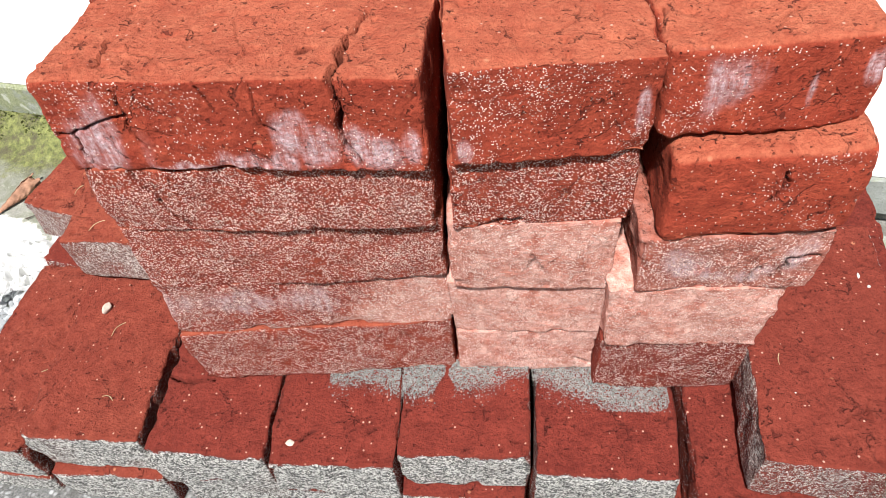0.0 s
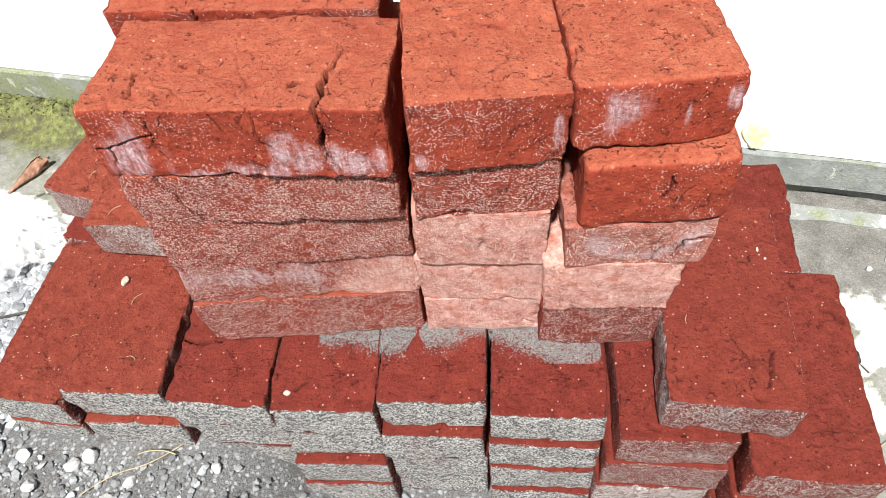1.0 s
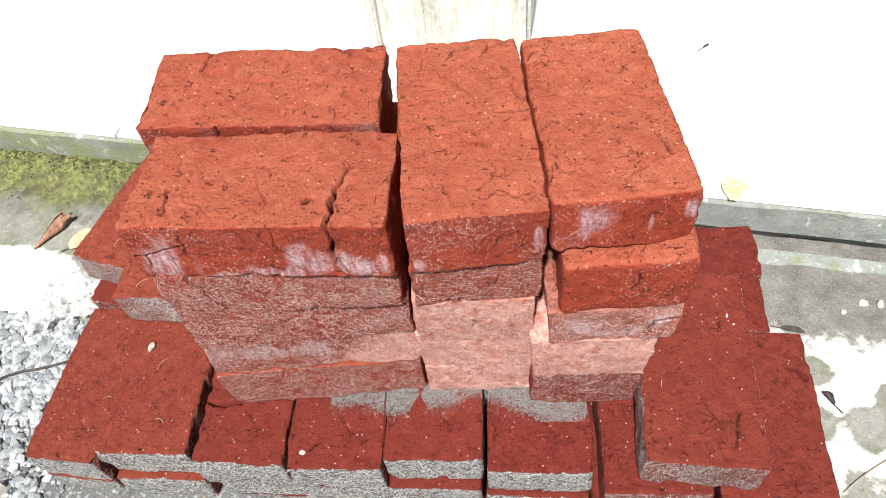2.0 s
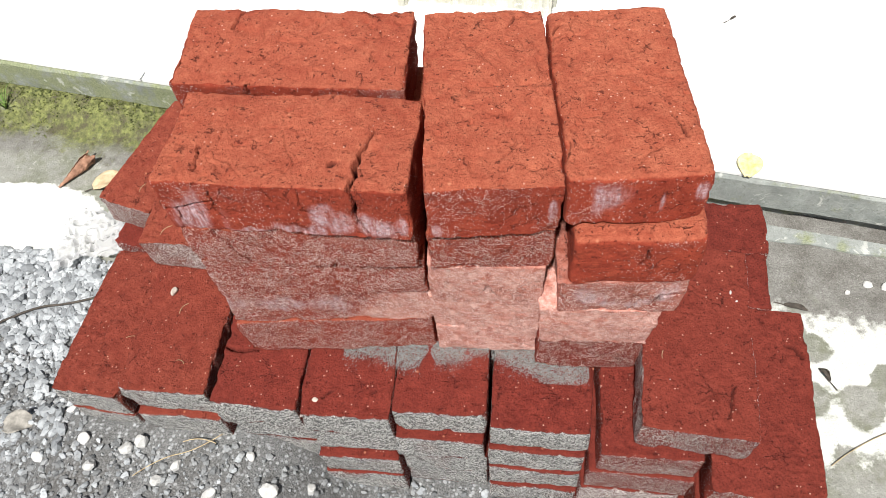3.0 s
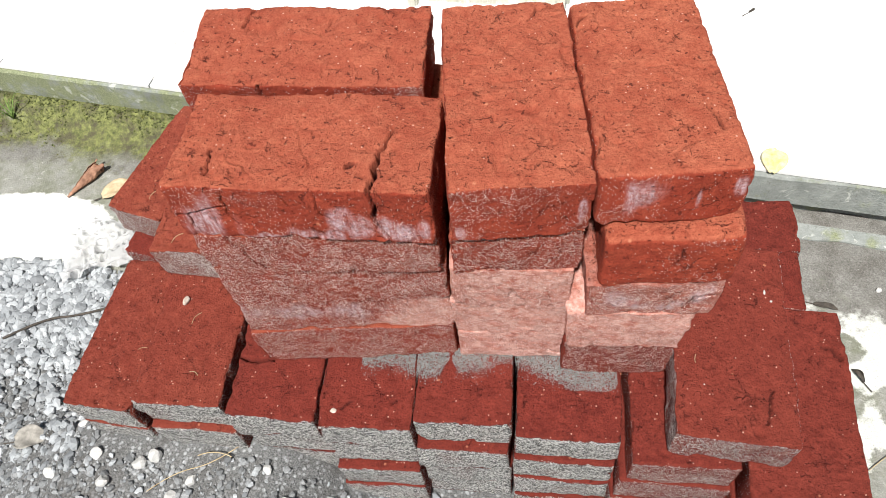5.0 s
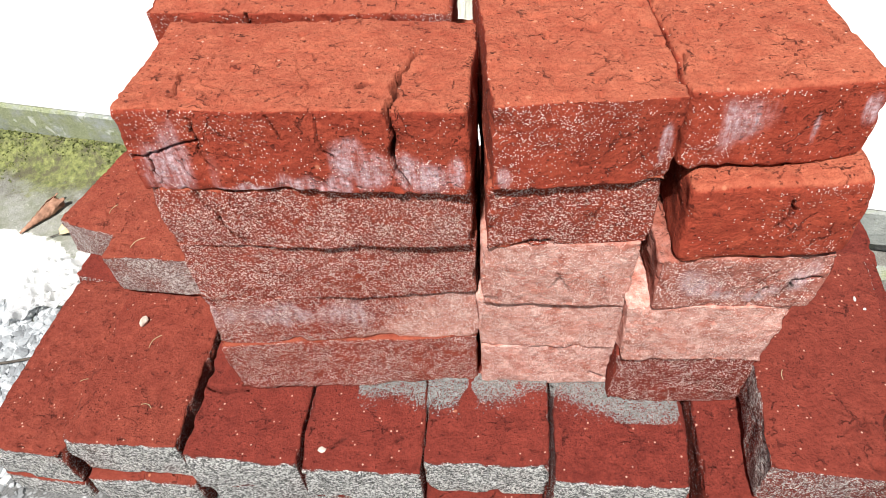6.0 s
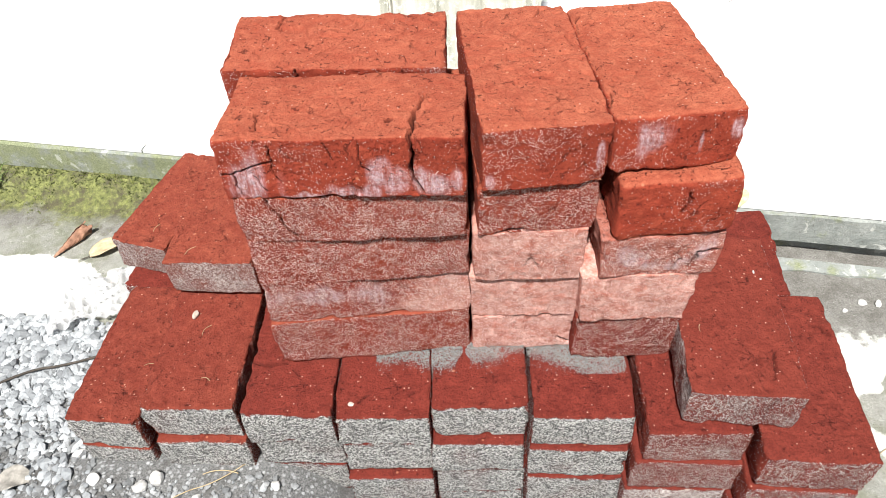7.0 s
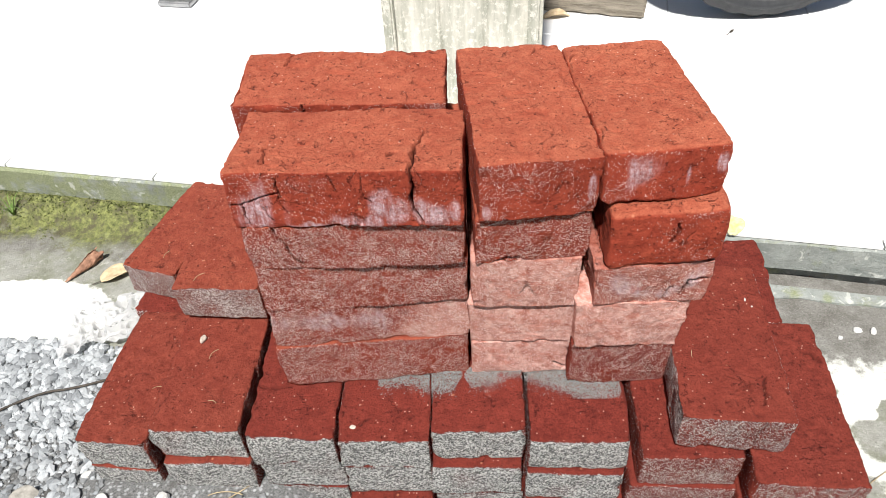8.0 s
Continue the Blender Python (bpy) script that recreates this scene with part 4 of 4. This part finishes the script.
brick((0.091, 0.306), (0.118, 0.214, 0.0564), 2.4, 0.4105, "pale cracked brick with lime bloom", STACK, FINE, coat=0.36, warm=0.85, deep=0.5, pale=0.34, taper=0.03, chip=1.5, bloom=[(-0.62, 0.25, 0.16, 0.5), (-0.42, -0.15, 0.26, 0.4), (-0.1, -0.5, 0.3, 0.28), (0.22, -0.6, 0.22, 0.2), (0.45, -0.3, 0.16, 0.3), (0.66, 0.1, 0.2, 0.5), (0.8, 0.5, 0.12, 0.3)],
      cracks=[([(0.22, -1, -0.9), (0.30, -1, -0.35), (0.36, -1, -0.2)], 0.003, 0.006), ([(0.55, -1, -0.6), (0.62, -1, 0.1), (0.9, -1, 0.2)], 0.0022, 0.004)])
brick((0.1015, 0.3035), (0.113, 0.214, 0.0680), 0.8, 0.4625, "orange-red brick with a smooth rounded edge", STACK, FINE, tilt=(-3.2, -2.6), coat=0.14, warm=0.8, round_off=0.006, wander=2, cracks=[([(0.15, -1, 0.6), (0.08, -1, -0.1)], 0.0018, 0.003)])
brick((0.0914, 0.3205), (0.115, 0.223, 0.0595), 4.2, 0.5300, "orange-red brick with a smeared white patch on its end", STACK, 0.0013, tilt=(-3.8, -0.6), coat=0.13, warm=0.8, round_off=0.005, wander=3, bloom=[(-0.42, 0.1, 0.30, 0.75), (-0.34, 0.1, 0.2, 0.6), (0.35, 0.0, 0.04, 0.5), (0.88, 0.3, 0.08, 0.35)],
      cracks=[([(0.66, -0.35, 1), (0.72, -0.6, 1)], 0.002, 0.003), ([(-0.75, 0.8, 1), (-0.95, 0.7, 1)], 0.004, 0.005)])

# lower platform: front row of headers, from the outer left one on
FRONT = [(-0.5385, 0.272, 0.093, -6.2, 0.0, 0.224), (-0.4334, 0.2645, 0.1135, -2.4, -0.008, 0.254), (-0.3105, 0.249, 0.107, -2.2, 0.007, 0.258), (-0.2000, 0.239, 0.109, -1.0, -0.001, 0.261), (-0.0900, 0.247, 0.110, -1.2, -0.012, 0.266), (0.0242, 0.235, 0.116, -2.2, -0.006, 0.261), (0.1462, 0.209, 0.114, -2.0, -0.006, 0.265)]
OUT = {(3, 1): 0.002, (3, 2): -0.009, (4, 2): -0.009, (5, 2): -0.009, (3, 3): -0.010, (4, 3): -0.006, (5, 3): -0.013, (6, 1): -0.001, (6, 2): -0.002, (6, 3): -0.003}
TOP_CRACKS = {2: [([(-1, -0.30, 1), (-0.75, -0.36, 1), (-0.45, -0.36, 1), (-0.2, -0.33, 1)], 0.0035, 0.010)], 3: [([(-0.5, -0.8, 1), (-0.3, -0.7, 1)], 0.004, 0.003), ([(0.55, -0.72, 1), (0.6, -0.7, 1)], 0.004, 0.003)]}
rnd = random.Random(9)
for k, (x, y, w, yaw, out, z_top) in enumerate(FRONT):
    for layer in range(4):
        dy = 0.0 if layer == 0 else OUT.get((k, layer), out)
        dx = 0.0 if layer == 0 else rnd.uniform(-0.004, 0.004) - (0.009 if k == 6 else 0.0)
        label = "dark red brick with a rough top and grey sandy end" if layer == 0 else "red brick crusted with grey sand at its end"
        brick((x + dx + 0.0016, y + dy), (w - 0.0032 + (0.01 if k == 6 and layer else 0), 0.213, 0.0600 if layer == 0 else 0.0640), yaw + (0 if layer == 0 else rnd.uniform(-1, 1)), z_top - 0.0603 - 0.0643 * layer, label, BASE, FINE + 0.0003 if layer == 0 else 0.0042, deep=1.0 if k > 1 else 0.8,
              coat=(0.93 if k < 6 else 0.55) if layer < 2 else 0.9, warm=0.0 if k < 6 else 0.25, cracks=TOP_CRACKS.get(k, []) if layer == 0 else [], chip=1.2)

# rows behind, under the stack
for k, x in enumerate((-0.43, -0.315, -0.20, -0.088, 0.025)):
    for layer in range(4):
        brick((x, 0.468), (0.110, 0.205, 0.064), 0, 0.198 - 0.066 * layer, PLAIN, BASE, 0.009, coat=0.4)
for layer in range(3):
    brick((-0.552, 0.523), (0.092, 0.195, 0.0585), -12, 0.1260 - 0.0588 * layer, "dark red brick under the outer bricks", BASE, 0.0042, deep=1.0, coat=0.3, chip=1.4)
# outer bricks of the next layer
brick((-0.563, 0.562), (0.089, 0.207, 0.055), -17, 0.1850, "red brick with sandy end, set askew", BASE, FINE, deep=0.6, coat=0.70, warm=0.2, chip=1.2)
brick((-0.4265, 0.4350), (0.113, 0.212, 0.058), -3.5, 0.2620, "red brick with sandy end, set askew", BASE, FINE, deep=0.6, coat=0.72, warm=0.2)

# side of the platform
brick((0.1820, 0.2190), (0.1155, 0.225, 0.057), -4.9, 0.2700, "dark red brick with a forked crack, laid on top", BASE, 0.0013, deep=0.9, coat=0.56, warm=0.0, wander=3, flank=1.15, cracks=[([(0.42, -1, -0.9), (0.43, -1, 0.9), (0.50, -0.78, 1), (0.56, -0.60, 1), (0.66, -0.48, 1)], 0.0020, 0.0028), ([(0.55, -0.62, 1), (0.2, -0.56, 1), (-0.1, -0.48, 1)], 0.0012, 0.0010), ([(0.54, -0.68, 1), (0.70, -0.80, 1)], 0.0012, 0.0010)])
for layer in range(4):
    brick((0.2630 - 0.004 * layer, 0.1738 - 0.003 * layer), (0.113, 0.224, 0.061 if layer == 0 else 0.064), -4.0 + 0.6 * layer, 0.2065 - 0.0645 * layer, "dark red brick at the edge of the platform", BASE, FINE if layer == 0 else 0.0042, deep=0.95, coat=0.5, warm=0.05, chip=1.3,
          cracks=[([(0.55, 0.6, 1), (0.75, 0.58, 1), (0.85, 0.45, 1)], 0.004, 0.006)] if layer == 0 else [])
for layer in range(4):
    brick((0.1464, 0.4070), (0.211, 0.078, 0.064), -3.4, 0.2035 - 0.0645 * layer, "dark red brick at the edge of the platform", BASE, 0.0042, deep=1.0, coat=0.5, warm=0.2)
    brick((0.1614, 0.4900), (0.211, 0.076, 0.0625), -2.5, 0.1925 - 0.063 * layer, "dark red brick with a chipped edge", BASE, FINE if layer == 0 else 0.0042, deep=1.0, coat=0.5, warm=0.2, chip=1.8)


# ---- sand left on the platform at the foot of the stack ----
def platform_top(xs):
    starts = np.array([f[0] for f in FRONT])
    return np.array([f[5] for f in FRONT])[np.clip(np.searchsorted(starts, xs) - 1, 0, 6)] + 0.0009


def on_platform(rng):
    """Places at the foot of the stack, thicker towards it, that miss the open joints."""
    while True:
        x, y = rng.uniform(-0.155, 0.142), rng.uniform(0.288, 0.335)
        front = 0.306 - 0.016 * float(step(0.05, 0.09, np.array(x))) + 0.007 * math.sin(38 * x + 1.0) + 0.004 * math.sin(97 * x)
        if -0.057 + 0.004 * math.sin(140 * y) + 0.002 * rng.rand() < x < -0.046 + 0.003 * math.sin(210 * y) or min(abs(x - j) for j in (-0.0905, 0.0225)) < 0.0012 or x > 0.138:
            continue
        if y > front + 0.016 * rng.rand() ** 1.5 - 0.016 * rng.rand() * (rng.rand() < 0.16):
            return x, y


p_s, f_s = stones(21000, 71, on_platform, 0.0004, 0.0012, subdivisions=0, level=platform_top)
tagged(new("loose_sand", mesh_from("loose_sand", p_s, f_s, SAND_GRAIN, smooth=False)), "grey sand spilled at the foot of the stack", "sand", kind="stuff")

# small things lying on bricks
p_h, f_h = stones(1, 77, lambda rng: (0.0, 0.0), 0.0075, 0.008, subdivisions=2)
p_h[:, 2] -= p_h[:, 2].min()
husk = new("pebble", mesh_from("pebble", p_h * (0.6, 1.1, 1.0), f_h, CRUMB, smooth=False))
husk.matrix_world = pose(-0.394, 0.398, 0.2535)
tagged(husk, "small pale pebble lying on a red brick", "pebble")
p_h, f_h = stones(1, 78, lambda rng: (0.0, 0.0), 0.006, 0.007)
p_h[:, 2] -= p_h[:, 2].min()
scrap = new("mortar_crumb", mesh_from("mortar_crumb", p_h * (1.0, 0.9, 0.4), f_h, CRUMB, smooth=False))
scrap.matrix_world = pose(-0.181, 0.257, 0.2605)
tagged(scrap, "pale crumb of mortar stuck on a brick", "crumb")


def fibre(x, y, z, yaw, length, bend):
    c, s = math.cos(radians(yaw)), math.sin(radians(yaw))
    pts = [(x + c * u * length - s * bend * (1 - 4 * u * u), y + s * u * length + c * bend * (1 - 4 * u * u), z) for u in (-0.5, -0.2, 0.2, 0.5)]
    strand("straw_fibre", "short curved straw fibre stuck to a brick", "straw", pts, 0.00035, STRAW)


for x, y, z, yaw, length, bend in [(-0.375, 0.375, 0.2550, 60, 0.018, 0.004), (-0.450, 0.345, 0.2260, 10, 0.014, 0.002), (-0.500, 0.580, 0.2412, 70, 0.016, 0.003), (-0.395, 0.452, 0.3210, 50, 0.018, 0.004), (-0.36, 0.30, 0.2555, -20, 0.012, 0.003), (0.21, 0.30, 0.3280, 80, 0.010, 0.001)]:
    fibre(x, y, z, yaw, length, bend)


def flake(x, y, z, size, seed, label):
    q, f = stones(1, seed, lambda rng: (0.0, 0.0), size, size * 1.05, subdivisions=2)
    q[:, 2] -= q[:, 2].min()
    ob = new("flake", mesh_from("flake", q * (0.9, 0.5, 0.3), f, STONE, smooth=False))
    ob.matrix_world = pose(x, y, z, 0, 0, seed * 37)
    tagged(ob, label, "flake", "pale flakes on bricks")


for k, (x, y, z, size) in enumerate([(0.292, 0.380, 0.3268, 0.003), (0.297, 0.369, 0.3268, 0.0025), (0.208, 0.296, 0.3268, 0.0026), (0.215, 0.272, 0.3268, 0.0018), (0.046, 0.425, 0.5925, 0.0030), (0.053, 0.415, 0.5925, 0.0016)]):
    flake(x, y, z, size, 90 + k, "tiny white flake lying on a red brick" if k < 4 else "tiny grey pebble lying on a red brick")

# ---- tiles of the porch ----
tile_bm = box_bm(TILE_SIZE - 0.003, TILE_SIZE - 0.003, 0.008, 0.0012, segments=1)
tile_me = bpy.data.meshes.new("tile")
tile_bm.to_mesh(tile_me)
tile_bm.free()
tile_me.materials.append(TILE)
for i in range(-9, 9):
    for j in range(0, 10):
        u, v = 0.183 + (i + 0.5) * TILE_SIZE, KERB_V + 0.004 + (j + 0.5) * TILE_SIZE
        t = new("tile", tile_me)
        t.parent = porch
        t.matrix_world = pose(u * KU.x + v * KV.x, u * KU.y + v * KV.y, PORCH_Z - 0.004 + 0.0045, 0, 0, KERB_YAW)
grout = part("grout", box_bm(TILE_SIZE * 17.9, TILE_SIZE * 9.9, 0.004, 0.0, (0, 0, 0)), GROUT, porch)
u, v = 0.183, KERB_V + 0.008 + 5 * TILE_SIZE
grout.matrix_world = pose(u * KU.x + v * KV.x, u * KU.y + v * KV.y, PORCH_Z + 0.0006, 0, 0, KERB_YAW)
